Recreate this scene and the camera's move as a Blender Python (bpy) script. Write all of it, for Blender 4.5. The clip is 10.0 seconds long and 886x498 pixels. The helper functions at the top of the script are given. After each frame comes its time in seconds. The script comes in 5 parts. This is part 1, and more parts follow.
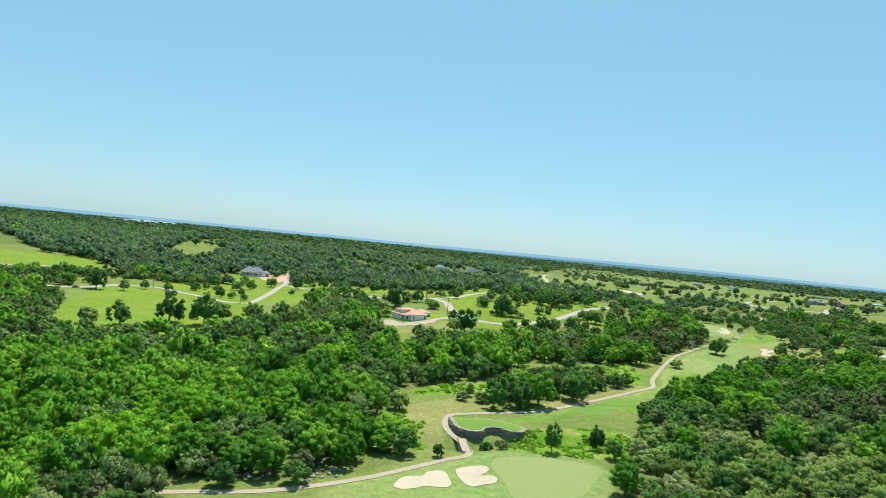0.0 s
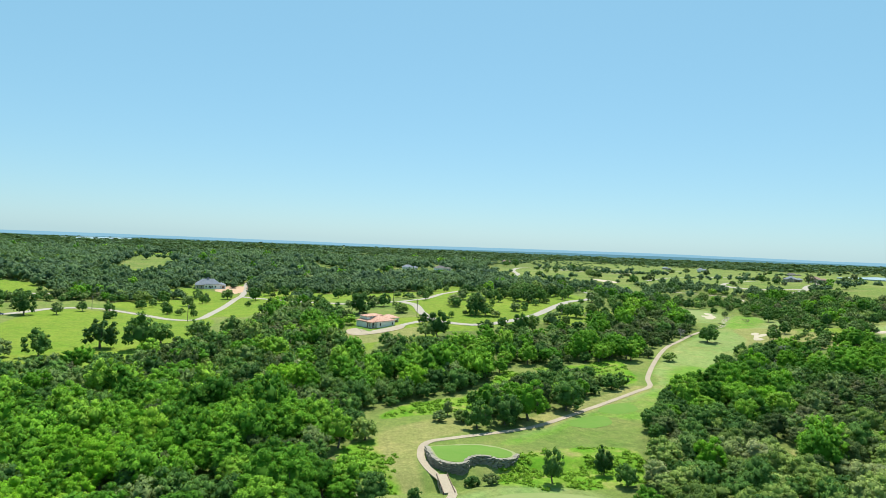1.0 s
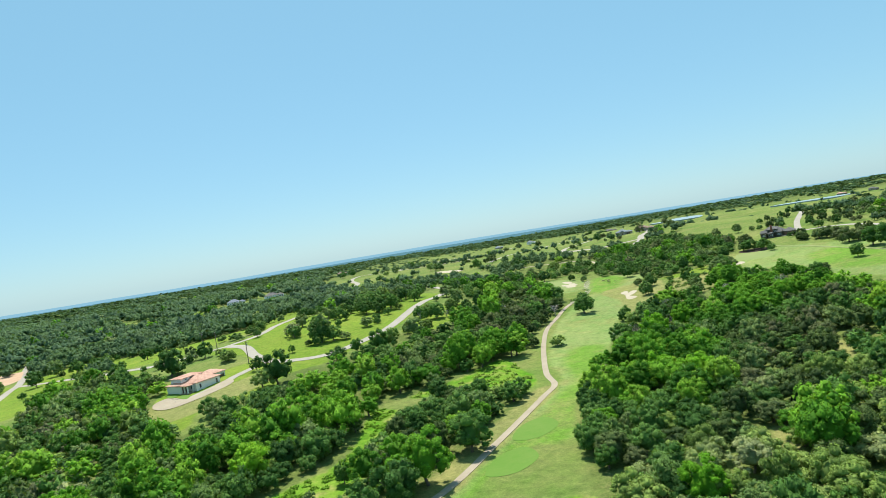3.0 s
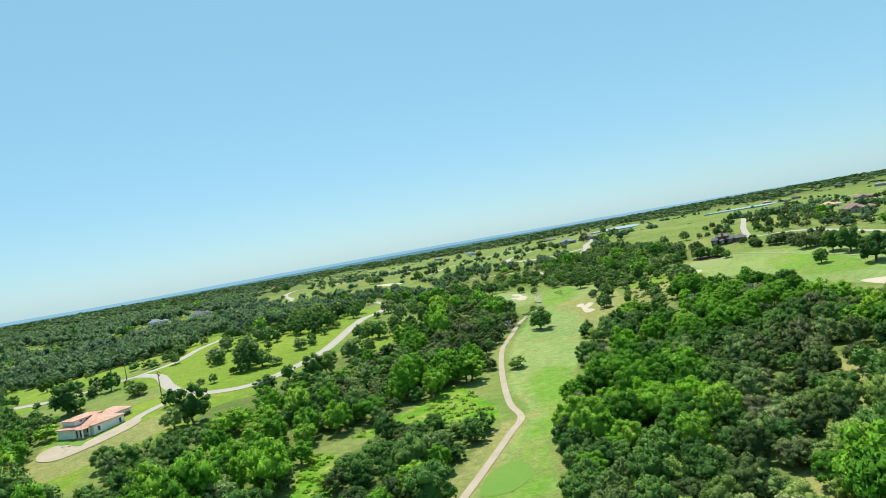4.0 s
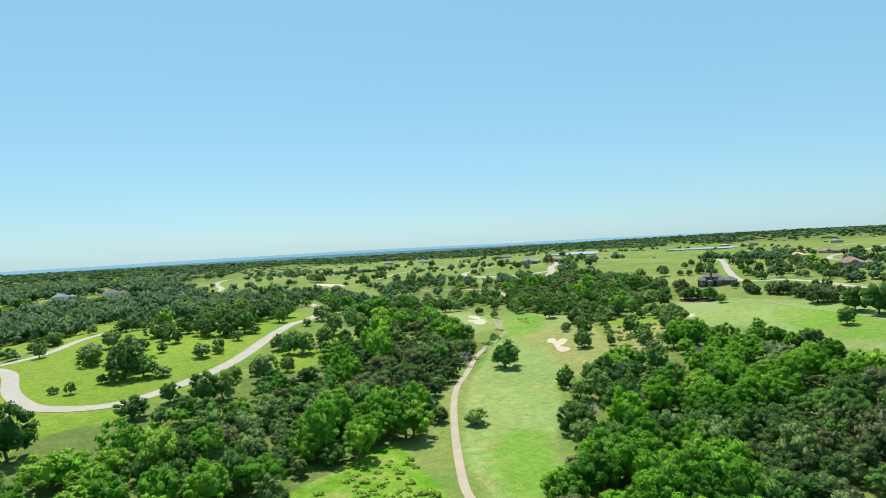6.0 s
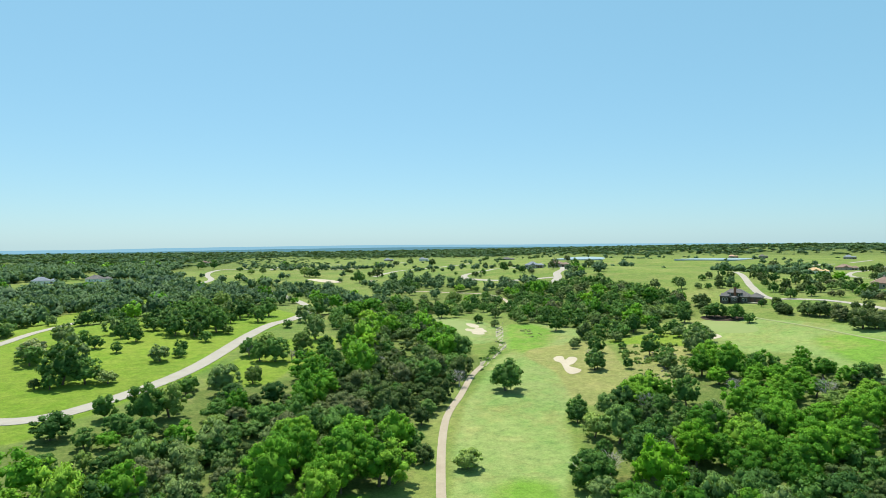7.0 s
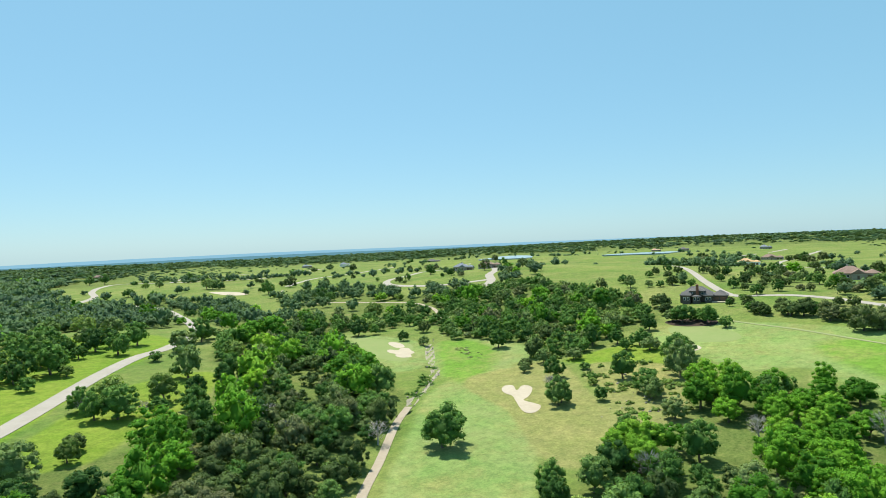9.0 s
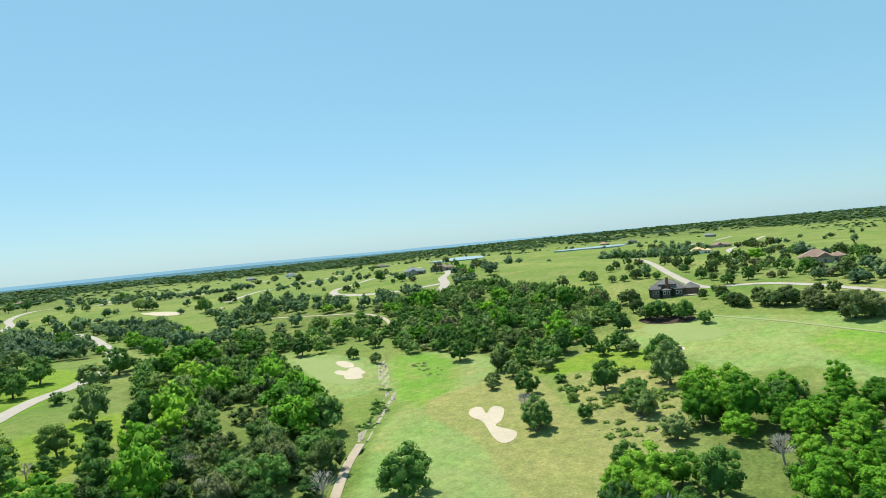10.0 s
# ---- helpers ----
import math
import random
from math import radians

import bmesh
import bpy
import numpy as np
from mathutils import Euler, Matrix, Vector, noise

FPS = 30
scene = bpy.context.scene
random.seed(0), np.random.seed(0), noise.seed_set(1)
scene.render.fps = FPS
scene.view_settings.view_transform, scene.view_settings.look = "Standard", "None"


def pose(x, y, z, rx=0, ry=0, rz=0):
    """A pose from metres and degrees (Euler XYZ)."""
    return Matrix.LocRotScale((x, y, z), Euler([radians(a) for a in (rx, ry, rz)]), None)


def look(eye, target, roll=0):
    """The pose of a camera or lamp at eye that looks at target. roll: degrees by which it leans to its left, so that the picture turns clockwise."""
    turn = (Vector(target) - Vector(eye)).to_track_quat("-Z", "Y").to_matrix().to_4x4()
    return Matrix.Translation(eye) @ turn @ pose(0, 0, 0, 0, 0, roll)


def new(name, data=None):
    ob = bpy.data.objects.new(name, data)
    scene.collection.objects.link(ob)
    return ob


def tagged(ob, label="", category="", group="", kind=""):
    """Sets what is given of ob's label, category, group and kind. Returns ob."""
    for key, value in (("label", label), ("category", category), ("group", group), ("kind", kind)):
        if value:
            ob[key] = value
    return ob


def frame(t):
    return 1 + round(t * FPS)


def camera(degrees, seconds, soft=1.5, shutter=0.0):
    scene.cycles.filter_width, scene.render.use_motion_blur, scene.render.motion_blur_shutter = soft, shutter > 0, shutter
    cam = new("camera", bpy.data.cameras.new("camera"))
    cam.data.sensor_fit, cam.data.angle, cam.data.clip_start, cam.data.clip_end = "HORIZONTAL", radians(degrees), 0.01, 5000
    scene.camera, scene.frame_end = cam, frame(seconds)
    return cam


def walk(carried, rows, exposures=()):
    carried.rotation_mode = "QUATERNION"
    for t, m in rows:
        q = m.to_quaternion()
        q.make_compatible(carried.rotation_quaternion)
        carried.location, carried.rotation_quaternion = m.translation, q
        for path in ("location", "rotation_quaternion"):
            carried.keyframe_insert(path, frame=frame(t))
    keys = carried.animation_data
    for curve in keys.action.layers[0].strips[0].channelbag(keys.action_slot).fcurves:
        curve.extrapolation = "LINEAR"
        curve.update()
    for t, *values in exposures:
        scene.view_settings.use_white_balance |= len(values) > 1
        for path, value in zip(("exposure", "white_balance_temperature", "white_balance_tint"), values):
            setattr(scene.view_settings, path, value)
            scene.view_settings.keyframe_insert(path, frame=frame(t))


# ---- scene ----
cam = camera(70.42, 10.0, soft=0.62)
EYE = 58.0
# seconds, place in metres from the first eye, and turn in degrees
ROWS = [
    (0.0, -0.00, -0.00, 0.08, 89.316, -5.772, 0.069),
    (0.5, 0.05, 15.87, 0.25, 89.254, -5.532, -0.407),
    (1.0, 1.03, 32.36, -0.98, 89.400, -2.401, -2.994),
    (1.5, 2.13, 49.71, -2.06, 89.410, 1.797, -7.657),
    (2.0, 3.31, 65.49, -3.14, 89.502, 5.157, -11.891),
    (2.5, 5.14, 79.82, -3.48, 89.493, 7.687, -15.626),
    (2.7, 6.34, 85.36, -3.58, 89.403, 8.661, -16.828),
    (3.8, 13.37, 117.06, -3.29, 89.357, 8.819, -22.823),
    (4.0, 15.30, 122.87, -3.47, 89.410, 9.740, -24.205),
    (4.5, 20.18, 137.26, -3.73, 89.452, 10.532, -27.597),
    (5.0, 25.63, 151.26, -3.94, 89.451, 11.176, -31.130),
    (5.5, 31.80, 163.61, -4.07, 89.558, 7.345, -30.781),
    (5.7, 34.45, 168.34, -4.07, 89.613, 5.357, -29.751),
    (6.8, 52.44, 197.45, -3.22, 89.404, -0.179, -27.662),
    (7.0, 55.71, 202.69, -3.37, 89.432, 0.342, -28.291),
    (7.5, 63.33, 215.81, -3.60, 89.431, 2.930, -31.380),
    (8.0, 71.05, 228.18, -3.94, 89.460, 4.591, -34.197),
    (8.5, 78.53, 239.70, -4.17, 89.492, 3.794, -35.335),
    (9.0, 86.14, 250.51, -4.30, 89.517, 2.261, -35.208),
    (9.5, 93.66, 261.02, -4.43, 89.552, 2.575, -36.232),
    (10.0, 101.25, 271.78, -4.56, 89.516, 5.178, -39.869),
]
EXPOSURES = [(0.0, 0.44, 6400, 8), (10.0, 0.45, 6400, 8)]
walk(cam, [(t, pose(x, y, z + EYE, rx, ry, rz)) for t, x, y, z, rx, ry, rz in ROWS], EXPOSURES)

# ---- light ----
SUN_ELEVATION, SUN_AZIMUTH = 63.0, 10.0  # degrees; azimuth from +y towards +x
world = bpy.data.worlds.new("sky")
scene.world = world
world.use_nodes = True
wn = world.node_tree
sky = wn.nodes.new("ShaderNodeTexSky")
sky.sky_type = 'NISHITA'
sky.sun_disc = False
sky.sun_elevation = radians(SUN_ELEVATION)
sky.sun_rotation = radians(SUN_AZIMUTH)
sky.altitude = 200
sky.air_density, sky.dust_density, sky.ozone_density = 1.0, 0.42, 3.0
wn.nodes["Background"].inputs["Strength"].default_value = 0.085
# thin bright haze evens out the clear sky
veil = wn.nodes.new("ShaderNodeMix")
veil.data_type = 'RGBA'
veil.inputs[0].default_value = 0.52
veil.inputs[7].default_value = (2.80, 6.40, 8.15, 1)
wn.links.new(sky.outputs["Color"], veil.inputs[6])
wn.links.new(veil.outputs[2], wn.nodes["Background"].inputs["Color"])

sun_data = bpy.data.lights.new("sun", 'SUN')
sun_data.energy, sun_data.angle, sun_data.color = 5.0, radians(0.6), (1.0, 0.95, 0.86)
sun = new("sun", sun_data)
_e, _a = radians(SUN_ELEVATION), radians(SUN_AZIMUTH)
sun.matrix_world = look((0, 0, 300), Vector((0, 0, 300)) - Vector((math.cos(_e) * math.sin(_a), math.cos(_e) * math.cos(_a), math.sin(_e))))

# ---- terrain ----
# heights of gentle rises and hollows on a staggered lattice, 120 m by 115 m
RISES = [
    (60, -330, [-1.4, -2.8, -4.4, -2.4, 0.7, -0.3, -0.8, 0.0]),
    (175, -270, [-2.6, -2.1, -1.4, -0.6, 1.2, 0.5, 0.3]),
    (290, -330, [-2.8, -1.9, 0.9, -3.3, -5.1, 4.2, 5.2, 2.7]),
    (405, -270, [-2.1, -3.9, 2.1, -0.3, -3.6, 3.0, 3.7]),
    (520, -330, [0.8, -6.6, -4.6, 7.9, 2.3, -5.7, 4.6, 2.3]),
    (635, -270, [-2.7, -7.1, -1.0, 2.9, -2.4, 5.4, 7.7]),
    (750, -330, [-1.9, -3.8, -3.4, -2.5, -4.3, -1.9, 2.2, 2.4]),
]


def smooth(a, b, v):
    s = np.clip((np.asarray(v, float) - a) / (b - a), 0, 1)
    return s * s * (3 - 2 * s)


def away(x, y, line, closed=False):
    """Distance from x, y to a line of points."""
    x, y = np.asarray(x, float), np.asarray(y, float)
    best = np.full(x.shape, 1e9)
    pts = np.vstack([line, line[:1]]) if closed else np.asarray(line)
    for (ax, ay), (bx, by) in zip(pts[:-1], pts[1:]):
        dx, dy = bx - ax, by - ay
        t = np.clip(((x - ax) * dx + (y - ay) * dy) / (dx * dx + dy * dy + 1e-9), 0, 1)
        best = np.minimum(best, np.hypot(x - ax - t * dx, y - ay - t * dy))
    return best


# beds of the two streams: depth, half width, course
BEDS = [
    (2.3, 3.6, [(-40, 168), (-15, 172), (4, 174), (12, 174.5), (19, 179), (26, 183), (34, 186), (48, 187), (64, 184)]),
    (1.1, 2.2, [(172, 392), (182, 403), (190, 409), (197, 416), (204, 425), (211, 438), (222, 455), (232, 470)]),
]
PONDS = [(800, 1065, 150, 26.0), (925, 885, 125, 26.5)]


def height(x, y, beds=True):
    """Height of the ground at x, y (numbers or arrays)."""
    x, y = np.asarray(x, float), np.asarray(y, float)
    r = np.hypot(x - 100, y - 200)
    east = smooth(15, 62, np.degrees(np.arctan2(x - 100, y - 200)))
    z = 10 + 8 * np.clip(r / 700, 0, 1) + (16 * east - 20 * (1 - east)) * smooth(700, 4200, r)
    for cy, x0, amps in RISES:
        gy = np.exp(-(y - cy) ** 2 / (2 * 115.0 ** 2))
        for i, amp in enumerate(amps):
            z = z + amp * gy * np.exp(-(x - x0 - 120 * i) ** 2 / (2 * 115.0 ** 2))
    for px, py, size, level in PONDS:
        w = np.exp(-(((x - px) ** 2 + (y - py) ** 2) / size ** 2) ** 2)
        z = z * (1 - w) + level * w
    if beds:
        for deep, half, course in BEDS:
            z = z - deep * np.exp(-(away(x, y, course) / half) ** 2)
    return z


def field(x, y, size, seed):
    """Smooth random field from 0 to 1, with features of about that size."""
    tab = np.random.RandomState(seed).rand(64, 64)
    u, v = np.asarray(x, float) / size + 31.7, np.asarray(y, float) / size + 17.3
    i, j = np.floor(u).astype(int), np.floor(v).astype(int)
    a, b = u - i, v - j
    a, b = a * a * (3 - 2 * a), b * b * (3 - 2 * b)
    g = lambda p, q: tab[p % 64, q % 64]
    return (g(i, j) * (1 - a) + g(i + 1, j) * a) * (1 - b) + (g(i, j + 1) * (1 - a) + g(i + 1, j + 1) * a) * b


def spline(pts, step=3.0, closed=False):
    """Points along a smooth curve through pts, about step metres apart."""
    p = [np.array(q, float) for q in pts]
    n = len(p)
    out = []
    for i in range(n if closed else n - 1):
        if closed:
            a, b, c, d = p[i - 1], p[i], p[(i + 1) % n], p[(i + 2) % n]
        else:
            b, c = p[i], p[i + 1]
            a = p[i - 1] if i else 2 * b - c
            d = p[i + 2] if i + 2 < n else 2 * c - b
        k = max(2, int(np.linalg.norm(c - b) / step))
        for t in np.arange(k) / k:
            out.append(0.5 * (2 * b + (c - a) * t + (2 * a - 5 * b + 4 * c - d) * t * t + (3 * b - a - 3 * c + d) * t ** 3))
    if not closed:
        out.append(p[-1])
    return np.array(out)


def inside(x, y, poly):
    x, y = np.asarray(x, float), np.asarray(y, float)
    res = np.zeros(x.shape, bool)
    q = np.roll(poly, 1, axis=0)
    for (ax, ay), (bx, by) in zip(poly, q):
        cross = (ay > y) != (by > y)
        res ^= cross & (x < (bx - ax) * (y - ay) / (by - ay + 1e-12) + ax)
    return res


def cover(x, y, poly, edge):
    """1 well inside a region, 0 well outside, with a soft edge."""
    x, y = np.asarray(x, float), np.asarray(y, float)
    lo, hi = poly.min(0) - edge, poly.max(0) + edge
    res = np.zeros(x.shape)
    near = (x > lo[0]) & (x < hi[0]) & (y > lo[1]) & (y < hi[1])
    if near.any():
        d = away(x[near], y[near], poly, True) * np.where(inside(x[near], y[near], poly), 1, -1)
        res[near] = smooth(-edge, edge, d)
    return res


# ---- plan ----
ROADS = {
    "west": (5.6, [(-320, 380), (-262, 415), (-247, 440), (-243, 480), (-222, 500), (-182, 474), (-148, 438), (-131, 436), (-138, 493), (-156, 610), (-160, 654), (-178, 745), (-172, 780), (-132, 782), (-90, 790)]),
    "lane": (5.0, [(-400, 440), (-332, 476), (-322, 500), (-310, 520), (-250, 600)]),
    "link": (5.4, [(-158, 640), (-114, 600), (-60, 512), (-38, 486), (-4, 484)]),
    "north": (5.4, [(-4, 484), (15, 498), (28, 530), (44, 560), (60, 610), (70, 680)]),
    "ridge": (5.4, [(-4, 484), (6, 462), (10, 430), (15, 411), (22, 399), (39, 392), (57, 402), (82, 429), (111, 481), (126, 506), (141, 524), (162, 568), (178, 670), (186, 770), (168, 830), (140, 835)]),
    "drive": (4.2, [(17, 406), (8, 398), (0, 389), (-4, 382), (-14, 371), (-22, 362)]),
    "upland": (6.5, [(140, 880), (157, 924), (163, 1000), (182, 1090), (212, 1150), (260, 1095), (315, 1060), (350, 1045), (403, 1095), (499, 1222), (560, 1300)]),
    "spur": (6.0, [(262, 1100), (300, 1200), (340, 1205), (420, 1260)]),
    "brow": (6.0, [(310, 830), (348, 884), (393, 944), (455, 993), (524, 1059), (620, 1150)]),
    "crest": (6.0, [(330, 560), (346, 570), (360, 583), (378, 607), (402, 628), (425, 655), (470, 690), (560, 790)]),
    "loop": (6.0, [(360, 585), (334, 602), (324, 630), (326, 664), (348, 700), (384, 722), (450, 800), (513, 890), (584, 949), (670, 1010)]),
    "east": (4.0, [(500, 535), (470, 508), (428, 473), (392, 443), (357, 409), (359, 395), (362, 383), (358, 365), (349, 345), (335, 310), (330, 270)]),
    "close": (6.0, [(673, 500), (661, 522), (700, 556), (760, 590), (809, 611), (891, 635), (1008, 673), (1150, 720)]),
    "height": (6.0, [(620, 640), (760, 690), (936, 736), (1098, 775), (1250, 820)]),
}
CART_PATH = [(-54, 127), (-46, 129), (-31, 133), (-13, 144), (6, 161), (12, 166), (12, 173), (8, 183), (6, 193), (8, 203), (17, 208), (40, 219), (63, 240), (88, 264), (97, 273), (102, 288), (118, 320), (135, 349), (150, 367), (164, 384), (174, 394)]
FAR_PATH = [(290, 790), (269, 735), (257, 688), (251, 648), (259, 632), (267, 610), (273, 592), (283, 563), (278, 534), (264, 507)]
EAST_PATH = [(312, 396), (306, 375), (304, 364), (302, 354), (299, 344), (295, 331), (288, 305), (276, 270)]
CREEK = [(176, 397), (188, 409), (201, 420), (215, 443), (226, 460)]

MOWN = [
    [(26, 200), (39, 208), (63, 231), (78, 229), (88, 247), (102, 264), (119, 281), (133, 297), (151, 317), (163, 334), (178, 348), (197, 348), (213, 375), (223, 405), (200, 408), (182, 398), (160, 372), (142, 352), (112, 304), (99, 272), (64, 240), (40, 216)],
    [(-21, 131), (-13, 143), (2, 158), (14, 167), (24, 172), (39, 171), (48, 166), (46, 150), (38, 120), (0, 110)],
    [(282, 394), (301, 388), (310, 353), (305, 310), (280, 262), (248, 245), (246, 300), (262, 331), (253, 345), (259, 359), (265, 379)],
    [(226, 458), (239, 456), (245, 427), (231, 410), (213, 409), (198, 409), (202, 419), (212, 440)],
    [(205, 505), (218, 497), (224, 467), (211, 440), (197, 428), (188, 438), (196, 465)],
]
LAWNS = [
    [(-31, 362), (-29, 384), (-29, 410), (-7, 408), (11, 412), (31, 390), (41, 379), (22, 372), (12, 352), (-12, 342), (-18, 322), (-30, 335)],
    [(-12, 470), (4, 491), (27, 525), (69, 548), (122, 600), (146, 540), (110, 475), (82, 422), (56, 395), (36, 384), (14, 400), (4, 440)],
    [(-230, 412), (-245, 480), (-178, 475), (-140, 445), (-118, 424), (-104, 345), (-106, 310), (-120, 282), (-148, 264), (-168, 276), (-205, 340)],
    [(-350, 450), (-300, 520), (-330, 600), (-380, 560), (-370, 480)],
    [(-440, 1000), (-400, 1010), (-395, 1150), (-420, 1200), (-460, 1100)],
    [(-300, 740), (-280, 760), (-300, 800), (-320, 770)],
    [(-128, 440), (-120, 520), (-148, 620), (-165, 640), (-200, 600), (-230, 540), (-180, 480)],
    [(-236, 640), (-226, 676), (-190, 672), (-172, 650), (-164, 640), (-190, 610), (-226, 612)],
    [(-150, 640), (-100, 600), (-60, 530), (-30, 510), (0, 520), (20, 560), (-40, 600), (-120, 690)],
    [(84, 408), (100, 440), (116, 460), (136, 470), (142, 460), (128, 434), (110, 416), (98, 402)],
    [(-136, 530), (-128, 470), (-105, 440), (-98, 470), (-70, 478), (-50, 485), (-62, 510), (-110, 590), (-140, 620)],
    [(236, 396), (262, 392), (264, 376), (252, 366), (244, 378)],
]
DRY = [
    [(-5, 209), (15, 227), (22, 216), (9, 206), (5, 190), (6, 172), (-1, 180)],
    [(200, 404), (224, 404), (232, 394), (214, 366), (195, 340), (176, 336), (176, 345), (190, 372)],
    [(40, 216), (63, 237), (88, 261), (95, 268), (92, 274), (62, 248), (38, 224)],
    [(192, 334), (206, 334), (236, 350), (248, 364), (240, 386), (226, 378), (214, 360), (200, 348)],
    [(-34, 352), (-28, 372), (-14, 366), (5, 382), (18, 388), (14, 366), (-8, 346), (-26, 336)],
]
WEEDY = [
    [(56, 298), (74, 306), (98, 318), (98, 300), (95, 283), (88, 276), (80, 286), (68, 293)],
    [(-15, 195), (-3, 206), (1, 180), (-1, 170), (-10, 182)],
    [(25, 185), (37, 197), (62, 200), (60, 180), (50, 172), (39, 172), (24, 174)],
    [(-6, 224), (4, 228), (16, 232), (26, 238), (36, 256), (44, 272), (48, 288), (42, 293), (35, 274), (25, 254), (12, 246), (0, 237)],
]
WOODS = [
    [(146, 478), (160, 488), (176, 522), (182, 545), (172, 540), (156, 508)],
    [(-130, 122), (-64, 132), (-50, 124), (-52, 116), (-66, 104), (-130, 84)],
    [(-320, 330), (-250, 390), (-165, 300), (-140, 300), (-108, 310), (-95, 345), (-76, 372), (-84, 400), (-92, 450), (-80, 470), (-62, 455), (-40, 440), (-33, 420), (-32, 384), (-33, 350), (-28, 328), (-16, 315), (4, 335), (20, 372), (40, 372), (60, 384), (84, 402), (112, 404), (128, 424), (150, 392), (146, 368), (130, 350), (112, 324), (104, 318), (72, 303), (52, 300), (42, 294), (34, 274), (25, 256), (17, 253), (8, 245), (-2, 236), (-14, 224), (-12, 200), (-16, 176), (-3, 165), (-14, 150), (-30, 140), (-60, 134), (-120, 120), (-320, 120)],
    [(28, 212), (38, 220), (62, 244), (80, 262), (84, 272), (78, 282), (66, 290), (54, 288), (47, 272), (39, 256), (30, 242), (24, 228)],
    [(179, 520), (200, 590), (219, 636), (231, 585), (250, 556), (228, 514), (206, 510), (197, 478), (188, 440), (177, 400), (168, 388), (152, 374), (128, 392), (116, 404), (122, 420), (136, 436), (152, 462), (165, 490)],
    [(80, 225), (92, 246), (116, 276), (134, 288), (160, 322), (176, 322), (192, 334), (206, 326), (230, 344), (246, 326), (238, 296), (220, 272), (240, 240), (330, 200), (330, 60), (120, 60), (60, 110), (46, 140), (48, 160), (64, 193)],
    [(240, 462), (270, 530), (310, 590), (350, 570), (360, 510), (335, 450), (318, 420), (292, 404), (274, 408), (254, 398), (240, 399), (236, 410), (242, 425)],
    [(217, 343), (230, 339), (243, 331), (248, 321), (243, 310), (238, 306), (226, 299), (201, 290), (192, 300), (206, 314), (216, 330)],
    [(172, 330), (186, 337), (202, 333), (208, 326), (196, 318), (180, 314), (166, 324)],
    [(265, 720), (294, 650), (293, 560), (262, 515), (218, 508), (235, 568), (226, 600)],
    [(190, 850), (222, 793), (224, 659), (200, 575), (178, 590), (190, 690)],
    [(28, 540), (60, 600), (110, 640), (160, 600), (170, 700), (140, 800), (60, 780), (0, 640), (-60, 620), (-20, 560)],
    [(48, 460), (70, 500), (104, 540), (126, 560), (118, 520), (94, 486), (74, 462)],
]
LUSH = [
    [(231, 462), (238, 461), (238, 441), (229, 425), (218, 413), (207, 407), (201, 405), (199, 412), (209, 428), (219, 444)],
    [(92, 258), (104, 272), (112, 292), (124, 308), (134, 304), (122, 284), (108, 266), (96, 252)],
    [(26, 203), (40, 213), (57, 230), (80, 249), (100, 268), (92, 250), (74, 224), (59, 207), (46, 200), (32, 192)],
    [(225, 451), (237, 440), (225, 418), (201, 404), (203, 418)],
    [(286, 340), (296, 330), (284, 300), (266, 280), (256, 300), (270, 325)],
]
MOWN, LAWNS, DRY, WEEDY, WOODS, LUSH = ([spline(p, 4.0, True) for p in group] for group in (MOWN, LAWNS, DRY, WEEDY, WOODS, LUSH))
LINES = {name: (wide, spline(pts, 3.0)) for name, (wide, pts) in ROADS.items()}
TRAIL = spline([(170, 232), (158, 220), (146, 210), (138, 204), (125, 203), (116, 203), (111, 198), (106, 193), (100, 186)], 3.0)
LINES["cart"] = (2.0, spline(CART_PATH, 2.0))
LINES["far"] = (2.2, spline(FAR_PATH, 4.0))
LINES["eastern"] = (1.8, spline(EAST_PATH, 4.0))


THIN = [
    (0.05, [(10, 372), (60, 388), (84, 408), (100, 404), (92, 392), (82, 386), (78, 360), (62, 354), (48, 350), (38, 344), (16, 348)]),
    (0.75, [(-24, 322), (20, 345), (60, 345), (62, 306), (30, 280), (0, 266), (-22, 292)]),
    (0.05, [(38, 346), (48, 342), (52, 354), (60, 360), (72, 362), (78, 368), (80, 382), (96, 374), (108, 376), (117, 388), (121, 402), (126, 413), (133, 428), (141, 434), (158, 452), (150, 474), (134, 468), (118, 456), (100, 432), (85, 407), (62, 381), (49, 365)]),
    (0.30, [(212, 336), (211, 327), (214, 319), (202, 314), (194, 321), (203, 333)]),
    (0.35, [(203, 310), (220, 311), (231, 308), (206, 300)]),
    (0.15, [(188, 306), (192, 317), (207, 323), (206, 312), (196, 303)]),
    (1.0, [(120, 130), (150, 200), (200, 262), (236, 300), (262, 280), (240, 200), (180, 120)]),
]
